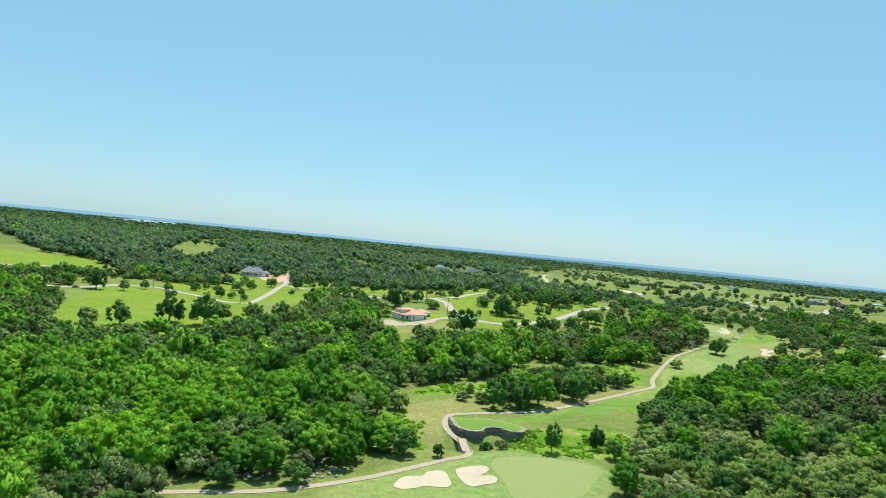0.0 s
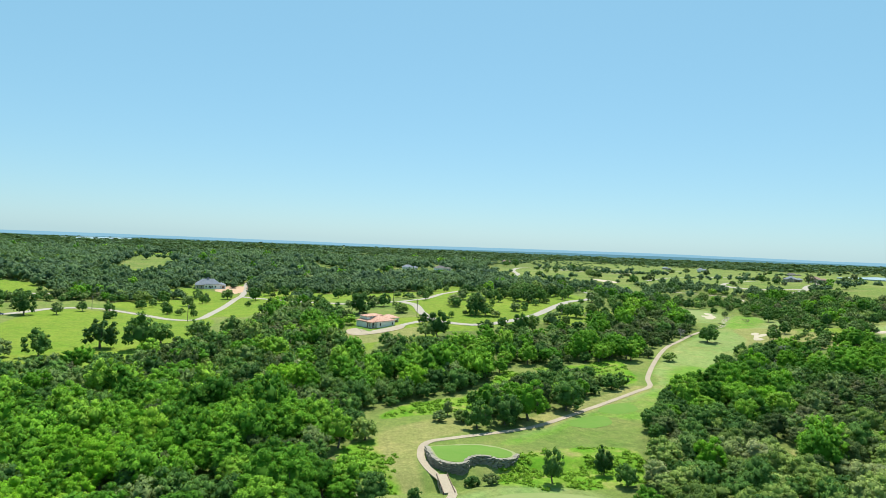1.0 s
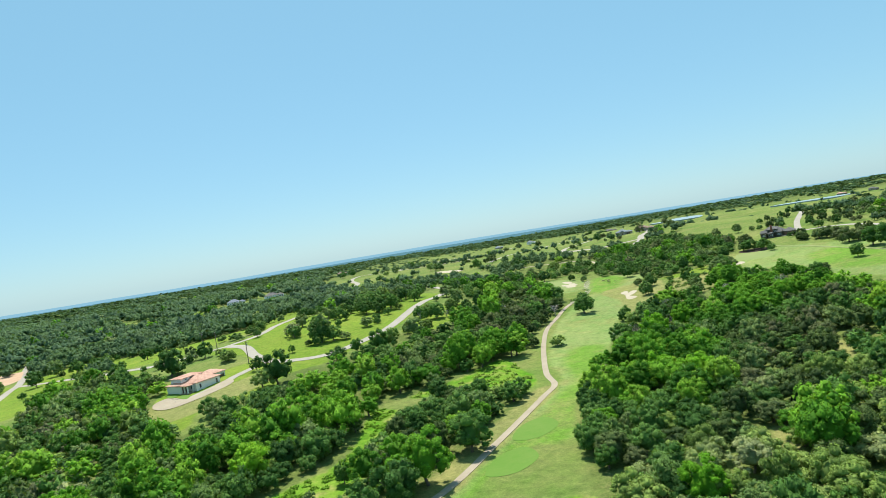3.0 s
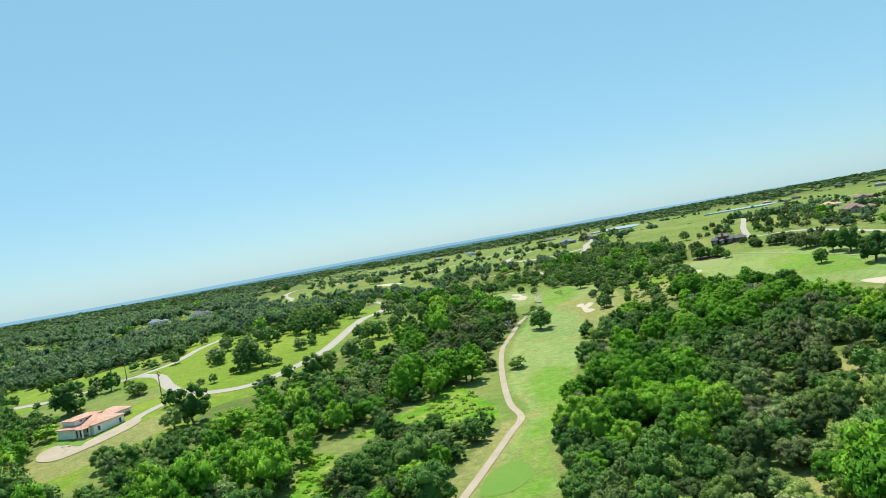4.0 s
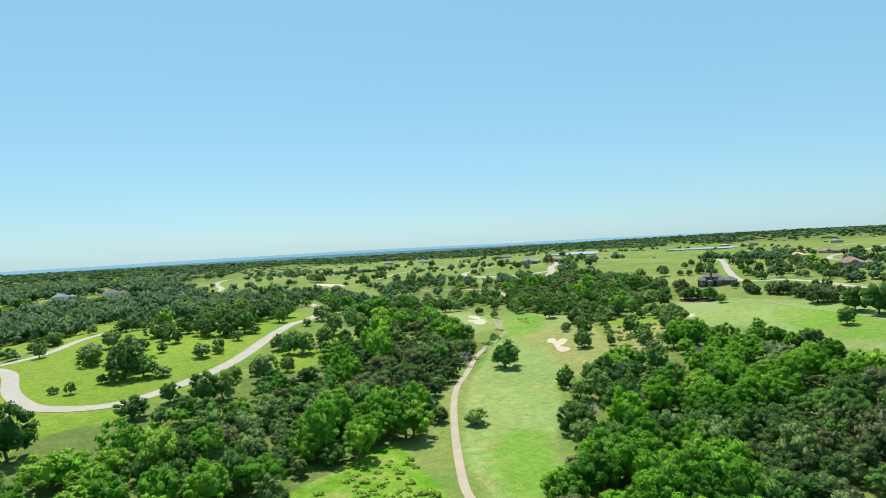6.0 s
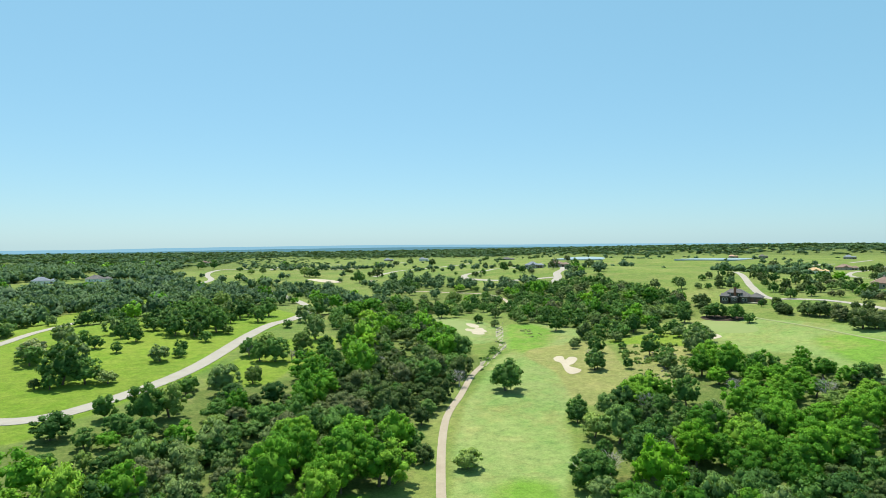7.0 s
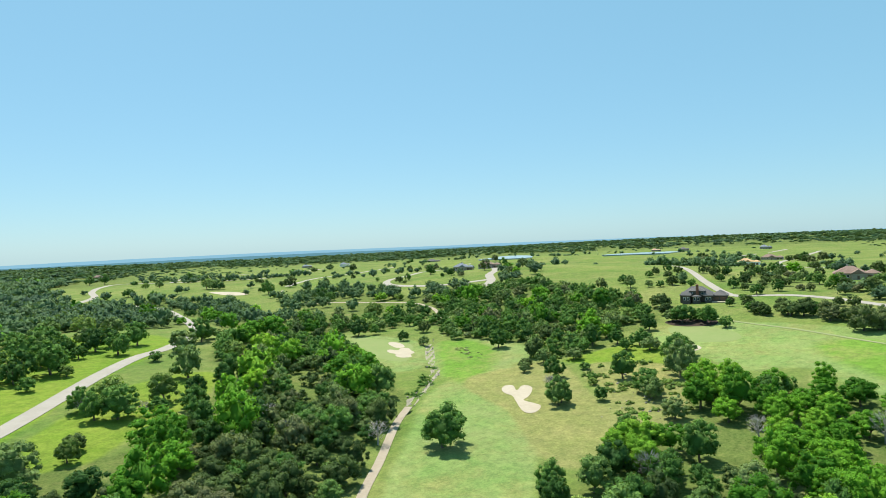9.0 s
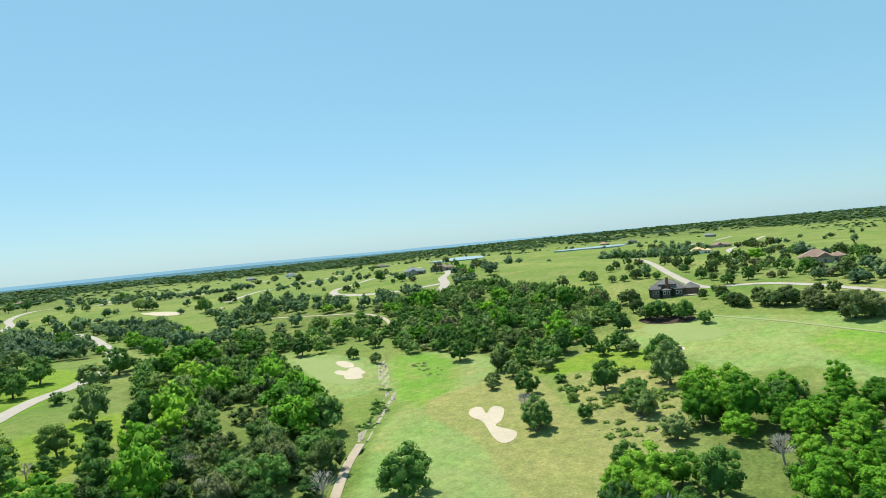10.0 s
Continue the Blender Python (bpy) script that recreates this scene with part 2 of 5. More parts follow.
# open meadows among the farther woods
OPEN = [
    [(123, 862), (169, 1070), (269, 1053), (329, 944), (259, 773), (228, 745), (214, 815), (177, 802)],
    [(312, 878), (454, 1089), (677, 1283), (780, 1237), (333, 603), (307, 622), (305, 687), (342, 864)],
    [(230, 597), (268, 613), (280, 578), (276, 534), (261, 523), (232, 555)],
    [(456, 606), (780, 812), (435, 506), (394, 480), (361, 478), (361, 511)],
    [(1259, 1866), (1275, 1392), (1341, 1136), (874, 807), (428, 579), (460, 657), (425, 718)],
    [(1667, 1328), (2011, 1181), (1277, 681), (972, 571), (1048, 804)],
    [(-347, 495), (-361, 589), (-333, 588), (-292, 561), (-307, 445)],
    [(-389, 934), (-449, 1236), (-407, 1316), (-320, 1008), (-340, 853)],
    [(-318, 774), (-318, 819), (-302, 831), (-280, 760), (-290, 708)],
]
MEADOW = [(16, 524), (17, 571), (30, 628), (57, 724), (97, 759), (85, 617), (54, 557), (30, 527)]
LAKE = [(-1806, 3300), (-1994, 4130), (-1777, 4200), (-1480, 3100), (-1600, 3050)]
OPEN += [LAKE, [(12, 1033), (32, 1163), (65, 1158), (58, 1007), (26, 974)], [(134, 1149), (182, 1240), (260, 1345), (253, 1061), (187, 875), (150, 978)], MEADOW]
OPEN = [spline(p, 12.0, True) for p in OPEN]
THIN = [(k, spline(p, 5.0, True)) for k, p in THIN]
HOUSE_SITES = [(-10, 384, 16), (341, 411, 14), (-204, 694, 22), (-180, 690, 18), (430, 386, 15), (725, 603, 20), (865, 650, 20), (1290, 880, 20), (1246, 1026, 16), (1234, 1087, 16), (795, 1290, 24), (407, 676, 12), (424, 662, 10), (636, 1365, 22), (588, 1436, 20), (225, 1473, 20), (2, 940, 40), (50, 945, 40), (-527, 1110, 24), (-491, 1270, 28), (-635, 910, 26)]


def community(x, y):
    """1 on the open park land in the east, 0 in the wooded west."""
    a = np.degrees(np.arctan2(np.asarray(x, float) - 60, np.asarray(y, float) - 250))
    r = np.hypot(np.asarray(x, float) - 100, np.asarray(y, float) - 250)
    return smooth(2, 20, a) * (1 - smooth(1500, 2300, r + 500 * field(x, y, 300, 5)))


def wooded(x, y):
    """How likely a tree is to stand at x, y."""
    x, y = np.asarray(x, float), np.asarray(y, float)
    near = (x > -330) & (x < 360) & (y > 40) & (y < 620)
    n1, n2 = field(x, y, 90, 3), field(x, y, 34, 4)
    mix = 0.65 * n1 + 0.35 * n2
    park, wild = smooth(0.58, 0.78, mix) * 0.6 + 0.025, smooth(0.27, 0.40, mix)
    c = community(x, y)
    d = np.where(near, 0.05 * c + wild * (1 - c) * np.maximum(smooth(480, 560, y), smooth(-235, -265, x)), park * c + wild * (1 - c))
    south = smooth(50, 80, x) * smooth(310, 270, y)
    north = smooth(155, 172, x) * smooth(278, 290, y) * smooth(352, 342, y)
    loose = 0.54 + 0.46 * south + 0.4 * north + 0.5 * smooth(0.30, 0.62, 0.5 * field(x, y, 26, 8) + 0.5 * field(x, y, 60, 9) + 0.18 * smooth(40, -10, x))
    for p in WOODS:
        d = np.maximum(d, cover(x, y, p, 3) * np.minimum(loose, 1))
    for k, p in THIN:
        d = d * (1 - (1 - k) * cover(x, y, p, 6))
    for hx, hy, size in HOUSE_SITES:
        d = d * smooth(size * 0.9, size * 1.2, np.hypot(x - hx, (y - hy + size * 0.6) * 0.7))
    for p in MOWN + LAWNS + WEEDY:
        d = d * (1 - cover(x, y, p, 2))
    d = d * smooth(1.0, 2.6, away(x, y, TRAIL) + 1.6 * field(x, y, 7, 15))
    for p in OPEN:
        d = d * (1 - 0.88 * cover(x, y, p, 8))
    for p in DRY:
        d = d * (1 - 0.75 * cover(x, y, p, 2))
    for wide, line in LINES.values():
        d = d * smooth(wide * 0.5 + 1.5, wide * 0.5 + 4, away(x, y, line))
    return d


# ---- materials ----
def material(name):
    m = bpy.data.materials.new(name)
    m.use_nodes = True
    return m, m.node_tree, m.node_tree.nodes["Principled BSDF"]


def node(tree, kind, **values):
    n = tree.nodes.new(kind)
    for key, value in values.items():
        n.inputs[key.replace("_", " ")].default_value = value
    return n


def noise_at(tree, scale, detail=4.0, rough=0.6):
    geo = tree.nodes.new("ShaderNodeNewGeometry")
    n = node(tree, "ShaderNodeTexNoise", Scale=scale, Detail=detail, Roughness=rough)
    tree.links.new(geo.outputs["Position"], n.inputs["Vector"])
    return n.outputs["Fac"]


def ramp(tree, value, stops):
    r = tree.nodes.new("ShaderNodeValToRGB")
    els = r.color_ramp.elements
    while len(els) < len(stops):
        els.new(0.5)
    for e, (at, col) in zip(els, stops):
        e.position, e.color = at, (*col, 1)
    tree.links.new(value, r.inputs["Fac"])
    return r.outputs["Color"]


def mixed(tree, fac, a, b, mode='MIX'):
    m = tree.nodes.new("ShaderNodeMix")
    m.data_type, m.blend_type = 'RGBA', mode
    for sock, v in ((m.inputs[0], fac), (m.inputs[6], a), (m.inputs[7], b)):
        if isinstance(v, (int, float)):
            sock.default_value = v
        elif isinstance(v, tuple):
            sock.default_value = (*v, 1)
        else:
            tree.links.new(v, sock)
    return m.outputs[2]


def plain(name, lo, hi, scale=2.0, rough=0.85, bump=0.0, metal=0.0):
    """A surface that varies between two colours at a coarse and a fine size."""
    m, t, b = material(name)
    coarse = ramp(t, noise_at(t, scale * 0.15, 3), [(0.3, lo), (0.7, hi)])
    fine = ramp(t, noise_at(t, scale, 6, 0.7), [(0.3, lo), (0.7, hi)])
    t.links.new(mixed(t, 0.5, coarse, fine), b.inputs["Base Color"])
    b.inputs["Roughness"].default_value, b.inputs["Metallic"].default_value = rough, metal
    b.inputs["Specular IOR Level"].default_value = 0.1 if rough > 0.75 else 0.5
    if bump:
        bn = node(t, "ShaderNodeBump", Strength=bump, Distance=0.05)
        t.links.new(noise_at(t, scale * 3, 5), bn.inputs["Height"])
        t.links.new(bn.outputs["Normal"], b.inputs["Normal"])
    return m


def grass_ground():
    """Rough grass, with mown, dry, weedy and litter-covered stretches by the mesh's attributes."""
    m, t, b = material("ground_cover")
    def attr(name):
        a = t.nodes.new("ShaderNodeAttribute")
        a.attribute_name = name
        return a.outputs["Fac"]
    def edge(name, lo, hi, wobble):
        n = noise_at(t, wobble, 4)
        s = node(t, "ShaderNodeMath")
        s.operation = 'MULTIPLY_ADD'
        t.links.new(n, s.inputs[0])
        s.inputs[1].default_value = 0.7
        t.links.new(attr(name), s.inputs[2])
        return ramp(t, s.outputs[0], [(lo, (0, 0, 0)), (hi, (1, 1, 1))])
    big, mid, fine = noise_at(t, 0.03, 4), noise_at(t, 0.16, 5), noise_at(t, 1.6, 6, 0.75)
    rough_grass = mixed(t, 0.45, ramp(t, big, [(0.32, (0.098, 0.170, 0.036)), (0.5, (0.150, 0.190, 0.056)), (0.68, (0.225, 0.218, 0.090))]),
                        ramp(t, mid, [(0.3, (0.098, 0.178, 0.034)), (0.7, (0.205, 0.220, 0.080))]))
    mown = mixed(t, 0.5, ramp(t, big, [(0.3, (0.142, 0.240, 0.066)), (0.5, (0.178, 0.256, 0.086)), (0.7, (0.250, 0.264, 0.118))]), ramp(t, mid, [(0.3, (0.145, 0.236, 0.070)), (0.72, (0.240, 0.262, 0.112))]))
    lawn = mixed(t, 0.5, ramp(t, big, [(0.3, (0.116, 0.214, 0.022)), (0.7, (0.186, 0.232, 0.040))]), ramp(t, mid, [(0.3, (0.110, 0.204, 0.020)), (0.7, (0.208, 0.244, 0.052))]))
    lush = mixed(t, 0.5, ramp(t, big, [(0.3, (0.106, 0.222, 0.028)), (0.7, (0.145, 0.246, 0.044))]), ramp(t, mid, [(0.3, (0.108, 0.222, 0.030)), (0.7, (0.168, 0.248, 0.058))]))
    dry = mixed(t, 0.5, ramp(t, mid, [(0.3, (0.172, 0.206, 0.062)), (0.7, (0.270, 0.244, 0.108))]), ramp(t, fine, [(0.3, (0.165, 0.196, 0.064)), (0.7, (0.26, 0.236, 0.105))]))
    weedy = ramp(t, mid, [(0.35, (0.085, 0.220, 0.014)), (0.55, (0.15, 0.245, 0.032)), (0.72, (0.28, 0.26, 0.10))])
    litter = mixed(t, 0.5, ramp(t, mid, [(0.3, (0.075, 0.130, 0.030)), (0.55, (0.12, 0.16, 0.042)), (0.75, (0.24, 0.21, 0.10))]), ramp(t, fine, [(0.3, (0.065, 0.115, 0.025)), (0.7, (0.18, 0.185, 0.075))]))
    col = mixed(t, edge("litter", 0.45, 0.85, 0.12), rough_grass, litter)
    col = mixed(t, edge("lawn", 0.6, 0.85, 0.08), col, lawn)
    col = mixed(t, edge("weedy", 0.6, 0.9, 0.15), col, weedy)
    mown = mixed(t, edge("lush", 0.55, 1.05, 0.06), mown, lush)
    patchy = ramp(t, noise_at(t, 0.075, 5, 0.7), [(0.46, (0, 0, 0)), (0.66, (0.75, 0.75, 0.75))])
    mown = mixed(t, patchy, mown, dry)
    col = mixed(t, edge("mown", 0.52, 1.02, 0.07), col, mown)
    col = mixed(t, edge("dry", 0.60, 1.15, 0.10), col, dry)
    tuft = noise_at(t, 0.45, 5, 0.7)
    col = mixed(t, 0.75, col, ramp(t, tuft, [(0.25, (0.30, 0.32, 0.30)), (0.75, (0.70, 0.68, 0.62))]), 'OVERLAY')
    col = mixed(t, 0.7, col, ramp(t, fine, [(0.25, (0.30, 0.32, 0.30)), (0.75, (0.70, 0.68, 0.62))]), 'OVERLAY')
    col = mixed(t, 0.6, col, ramp(t, noise_at(t, 0.012, 5, 0.65), [(0.30, (0.36, 0.40, 0.40)), (0.70, (0.62, 0.58, 0.55))]), 'OVERLAY')
    t.links.new(col, b.inputs["Base Color"])
    b.inputs["Roughness"].default_value = 0.95
    b.inputs["Specular IOR Level"].default_value = 0.04
    bn = node(t, "ShaderNodeBump", Strength=0.6, Distance=0.25)
    t.links.new(fine, bn.inputs["Height"])
    t.links.new(bn.outputs["Normal"], b.inputs["Normal"])
    return m


def leaves(name, dark, mid, light, odd, through_light=0.2, uneven=0.8, drift=None):
    """Foliage that differs from tree to tree and from leaf cluster to leaf cluster."""
    m, t, b = material(name)
    info, at, geo = t.nodes.new("ShaderNodeObjectInfo"), t.nodes.new("ShaderNodeAttribute"), t.nodes.new("ShaderNodeNewGeometry")
    at.attribute_name = "tint"
    add = t.nodes.new("ShaderNodeMath")
    add.operation = 'ADD'
    t.links.new(info.outputs["Random"], add.inputs[0])
    t.links.new(at.outputs["Fac"], add.inputs[1])
    wrap = t.nodes.new("ShaderNodeMath")
    wrap.operation = 'FRACT'
    t.links.new(add.outputs[0], wrap.inputs[0])
    tree_col = ramp(t, wrap.outputs[0], [(0.0, dark), (0.32, mid), (0.72, light), (0.97, odd)])
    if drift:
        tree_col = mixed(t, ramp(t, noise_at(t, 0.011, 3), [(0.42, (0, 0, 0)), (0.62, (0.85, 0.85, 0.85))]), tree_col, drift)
    cluster = ramp(t, geo.outputs["Random Per Island"], [(0.0, (0.32, 0.33, 0.35)), (0.6, (0.5, 0.5, 0.5)), (1.0, (0.72, 0.70, 0.60))])
    col = mixed(t, uneven, tree_col, cluster, 'OVERLAY')
    t.links.new(col, b.inputs["Base Color"])
    b.inputs["Roughness"].default_value = 0.7
    b.inputs["Specular IOR Level"].default_value = 0.06
    tr = t.nodes.new("ShaderNodeBsdfTranslucent")
    t.links.new(mixed(t, 0.5, col, (0.20, 0.34, 0.02)), tr.inputs["Color"])
    mx = t.nodes.new("ShaderNodeMixShader")
    mx.inputs["Fac"].default_value = through_light
    t.links.new(b.outputs["BSDF"], mx.inputs[1])
    t.links.new(tr.outputs["BSDF"], mx.inputs[2])
    t.links.new(mx.outputs[0], t.nodes["Material Output"].inputs["Surface"])
    return m


GROUND = grass_ground()
OAK = leaves("oak_leaves", (0.040, 0.100, 0.026), (0.070, 0.158, 0.034), (0.112, 0.226, 0.046), (0.18, 0.25, 0.085), 0.24)
ELM = leaves("elm_leaves", (0.050, 0.155, 0.016), (0.095, 0.255, 0.022), (0.160, 0.360, 0.028), (0.24, 0.42, 0.045), 0.34)
ASH = leaves("ash_leaves", (0.100, 0.270, 0.018), (0.180, 0.410, 0.024), (0.260, 0.500, 0.032), (0.31, 0.50, 0.050), 0.40)
CEDAR = leaves("cedar_leaves", (0.050, 0.084, 0.028), (0.072, 0.114, 0.034), (0.102, 0.150, 0.046), (0.15, 0.160, 0.075), 0.18)
SCRUB = leaves("scrub_leaves", (0.130, 0.200, 0.048), (0.195, 0.285, 0.066), (0.275, 0.370, 0.092), (0.31, 0.34, 0.16), 0.30)
# distance haze is put into this leaf colour: bluer, with less contrast
HAZY_LEAVES = leaves("hazy_leaves", (0.050, 0.096, 0.056), (0.066, 0.122, 0.064), (0.090, 0.154, 0.072), (0.12, 0.18, 0.085), 0.2, 0.3, (0.100, 0.172, 0.064))
WEED = leaves("weed_leaves", (0.150, 0.300, 0.026), (0.200, 0.360, 0.034), (0.25, 0.40, 0.050), (0.30, 0.36, 0.09), 0.42)
BARK = plain("bark", (0.10, 0.075, 0.055), (0.20, 0.165, 0.13), 3.0, 0.95, 0.6)
DEAD = plain("dead_wood", (0.30, 0.27, 0.24), (0.46, 0.43, 0.39), 3.0, 0.9, 0.4)
ASPHALT = plain("pale_asphalt", (0.30, 0.268, 0.225), (0.385, 0.345, 0.295), 1.2, 0.9, 0.2)
CONCRETE = plain("path_concrete", (0.30, 0.245, 0.18), (0.40, 0.335, 0.25), 1.2, 0.9, 0.2)
TRACK = plain("worn_track", (0.205, 0.250, 0.100), (0.28, 0.280, 0.14), 0.8, 0.95)
MULCH = plain("dark_mulch", (0.040, 0.030, 0.022), (0.075, 0.055, 0.04), 1.5, 0.95)
SAND = plain("bunker_sand", (0.38, 0.32, 0.235), (0.49, 0.42, 0.32), 1.0, 0.95, 0.3)
PUTTING = plain("putting_turf", (0.185, 0.245, 0.076), (0.235, 0.262, 0.100), 0.5, 0.9)
TEE_TURF = plain("tee_turf", (0.098, 0.206, 0.028), (0.140, 0.222, 0.044), 0.5, 0.9)


# ---- mesh helpers ----
def mesh_of(name, verts, faces, mat, smooth_faces=False):
    me = bpy.data.meshes.new(name)
    me.from_pydata([tuple(v) for v in verts], [], [tuple(f) for f in faces])
    me.materials.append(mat)
    if smooth_faces:
        me.polygons.foreach_set("use_smooth", [True] * len(me.polygons))
    me.update()
    return me


def part(name, bm, mat, parent, label=""):
    """One mesh object under a thing or a part; also closes the bmesh."""
    me = bpy.data.meshes.new(name)
    bm.to_mesh(me)
    bm.free()
    me.materials.append(mat)
    ob = new(name, me)
    ob.parent = parent
    return tagged(ob, label) if label else ob


def drape_strip(name, line, wide, mat, lift):
    """A strip of paving along a line, with a slight edge thickness."""
    d = np.gradient(line, axis=0)
    d /= np.linalg.norm(d, axis=1)[:, None] + 1e-9
    side = np.stack([-d[:, 1], d[:, 0]], 1)
    offs = np.array([-0.5, -0.5, -0.25, 0.0, 0.25, 0.5, 0.5]) * wide
    drop = [-0.25, 0, 0.02, 0.04, 0.02, 0, -0.25]
    verts, faces = [], []
    for q, s in zip(line, side):
        for o, dz in zip(offs, drop):
            x, y = q + s * o
            verts.append((x, y, float(height(x, y, False)) + lift + dz))
    k = len(offs)
    for i in range(len(line) - 1):
        for j in range(k - 1):
            a = i * k + j
            faces.append((a + k, a + k + 1, a + 1, a))
    ob = new(name, mesh_of(name, verts, faces, mat))
    return ob


def drape_patch(name, outline, mat, lift, grid=3.0, rim=0.0, bowl=0.0):
    """A sheet of turf or sand that follows the ground inside a smooth outline."""
    from mathutils.geometry import delaunay_2d_cdt
    lo, hi = outline.min(0), outline.max(0)
    gx, gy = np.meshgrid(np.arange(lo[0], hi[0], grid), np.arange(lo[1], hi[1], grid))
    gx, gy = gx.ravel(), gy.ravel()
    keep = inside(gx, gy, outline)
    keep[keep] = away(gx[keep], gy[keep], outline, True) > grid * 0.4
    pts = [Vector(p) for p in outline] + [Vector(p) for p in zip(gx[keep], gy[keep])]
    n = len(outline)
    vs, _, fs, *_ = delaunay_2d_cdt(pts, [(i, (i + 1) % n) for i in range(n)], [], 1, 1e-4)
    x, y = np.array([v.x for v in vs]), np.array([v.y for v in vs])
    d = away(x, y, outline, True)
    z = height(x, y) + lift - bowl * smooth(0, 2.5, d) + rim * (1 - smooth(0, 1.2, d))
    return new(name, mesh_of(name, np.stack([x, y, z], 1), fs, mat, True))


# ---- ground ----
def axis(lo, hi, step, end_lo, end_hi):
    mid = list(np.arange(lo, hi + 0.1, step))
    up, s = [hi], step
    while up[-1] < end_hi:
        s *= 1.16
        up.append(min(up[-1] + s, end_hi))
    down, s = [lo], step
    while down[-1] > end_lo:
        s *= 1.16
        down.append(max(down[-1] - s, end_lo))
    return np.array(down[:0:-1] + mid + up[1:])


gx, gy = axis(-270, 370, 2.6, -4300, 4300), axis(100, 600, 2.6, -4000, 4700)
GX, GY = np.meshgrid(gx, gy)
nx, ny = len(gx), len(gy)
X, Y = GX.ravel(), GY.ravel()
idx = np.arange(nx * ny).reshape(ny, nx)
quads = np.stack([idx[:-1, :-1], idx[:-1, 1:], idx[1:, 1:], idx[1:, :-1]], -1).reshape(-1, 4)
Z = height(X, Y)
ground_mesh = mesh_of("ground", np.stack([X, Y, Z], 1), quads.tolist(), GROUND, True)
near = (X > -420) & (X < 560) & (Y > 30) & (Y < 1100)
wide_near = (X > -700) & (X < 2100) & (Y > 30) & (Y < 1900)
def stretch(name, polys, edge):
    v = np.zeros(len(X))
    for p in polys:
        v[wide_near] = np.maximum(v[wide_near], cover(X[wide_near], Y[wide_near], p, edge))
    ground_mesh.attributes.new(name, 'FLOAT', 'POINT').data.foreach_set("value", v)
    return v
stretch("mown", MOWN, 3)
stretch("lawn", LAWNS + OPEN[-1:], 5)
stretch("dry", DRY + [np.vstack([TRAIL + (1.6, -1.6), (TRAIL - (1.6, -1.6))[::-1]])], 3)
stretch("lush", LUSH, 7)
stretch("weedy", WEEDY, 3)
lit = np.where(near, 0, 0.7 * (1 - community(X, Y)))
for p in WOODS:
    lit[near] = np.maximum(lit[near], cover(X[near], Y[near], p, 4))
ground_mesh.attributes.new("litter", 'FLOAT', 'POINT').data.foreach_set("value", lit)
ground = tagged(new("ground", ground_mesh), "rolling grassland with mown fairways, dry patches and woodland floor", "ground", kind="structure")

for name, (wide, line) in LINES.items():
    if name in ("cart", "far", "eastern"):
        worn = name == "eastern"
        ob = drape_strip("track" if worn else "pavement", line, wide * (0.7 if worn else 1), TRACK if worn else CONCRETE, 0.10)
        tagged(ob, "faint worn grass track along the fairway" if worn else "narrow buff concrete cart path winding through the grass", "track" if worn else "cart path", kind="structure")
    else:
        ob = drape_strip("road", line, wide, ASPHALT, 0.12)
        tagged(ob, "pale grey two-lane estate road without markings", "road", kind="structure")

BUNKERS = [
    [(-5.7, 141.0), (-5.3, 144.0), (-3.5, 147.3), (0.4, 148.8), (1.7, 151.6), (4.0, 153.0), (5.8, 152.6), (6.7, 149.6), (7.4, 145.0), (6.2, 142.8), (3.2, 142.4), (1.1, 142.5), (-0.6, 140.8), (-3.9, 139.6)],
    [(8.6, 153.8), (9.6, 156.0), (13.5, 158.3), (15.9, 158.9), (17.0, 157.1), (16.1, 154.3), (14.6, 152.0), (17.4, 152.6), (18.6, 151.0), (17.7, 147.8), (14.6, 145.9), (12.4, 144.3), (10.7, 145.7), (9.4, 149.0)],
    [(201.8, 388.2), (205.0, 390.4), (206.6, 388.7), (204.0, 384.2), (207.8, 386.5), (209.3, 385.6), (208.3, 382.4), (202.8, 377.8), (199.2, 376.2), (199.2, 372.3), (198.9, 369.5), (196.6, 367.4), (193.9, 366.6), (192.5, 367.7), (193.7, 371.3), (196.8, 376.4), (199.8, 381.5), (200.0, 384.5)],
    [(206.4, 461.2), (208.6, 462.4), (209.9, 459.0), (213.0, 461.5), (215.0, 459.2), (213.5, 455.1), (212.3, 450.6), (209.5, 448.9), (207.4, 445.1), (204.4, 446.4), (203.9, 450.3), (205.8, 454.0), (205.3, 457.3)],
    [(215.0, 475.0), (217.0, 475.3), (218.0, 471.0), (216.8, 465.5), (214.3, 461.8), (212.2, 464.0), (213.0, 469.8)],
    [(248, 870), (264, 845), (263, 802), (251, 815)],
    [(246, 272), (253, 258), (247, 246), (240, 250), (241, 262)],
    [(266, 378), (272, 374), (269, 368), (264, 369)],
]
for pts in BUNKERS:
    tagged(drape_patch("sand_bunker", spline(pts, 0.7, True), SAND, 0.09, 1.2), "pale sand bunker with a curling grassy edge", "bunker", "golf bunkers")
GREENS = [
    [(18, 162), (24, 168), (36, 169), (47, 164), (42, 152), (37, 143), (26, 136), (21, 140), (20, 149)],
    [(209, 496), (215, 490), (220, 467), (212, 452), (202, 441), (198, 450), (201, 470)],
    [(289, 394), (296, 390), (294, 374), (286, 364), (278, 367), (276, 380)],
]
for pts in GREENS:
    tagged(drape_patch("putting_green", spline(pts, 1.5, True), PUTTING, 0.05, 3.0), "smooth pale putting green cut shorter than the fairway", "putting green", "putting greens")
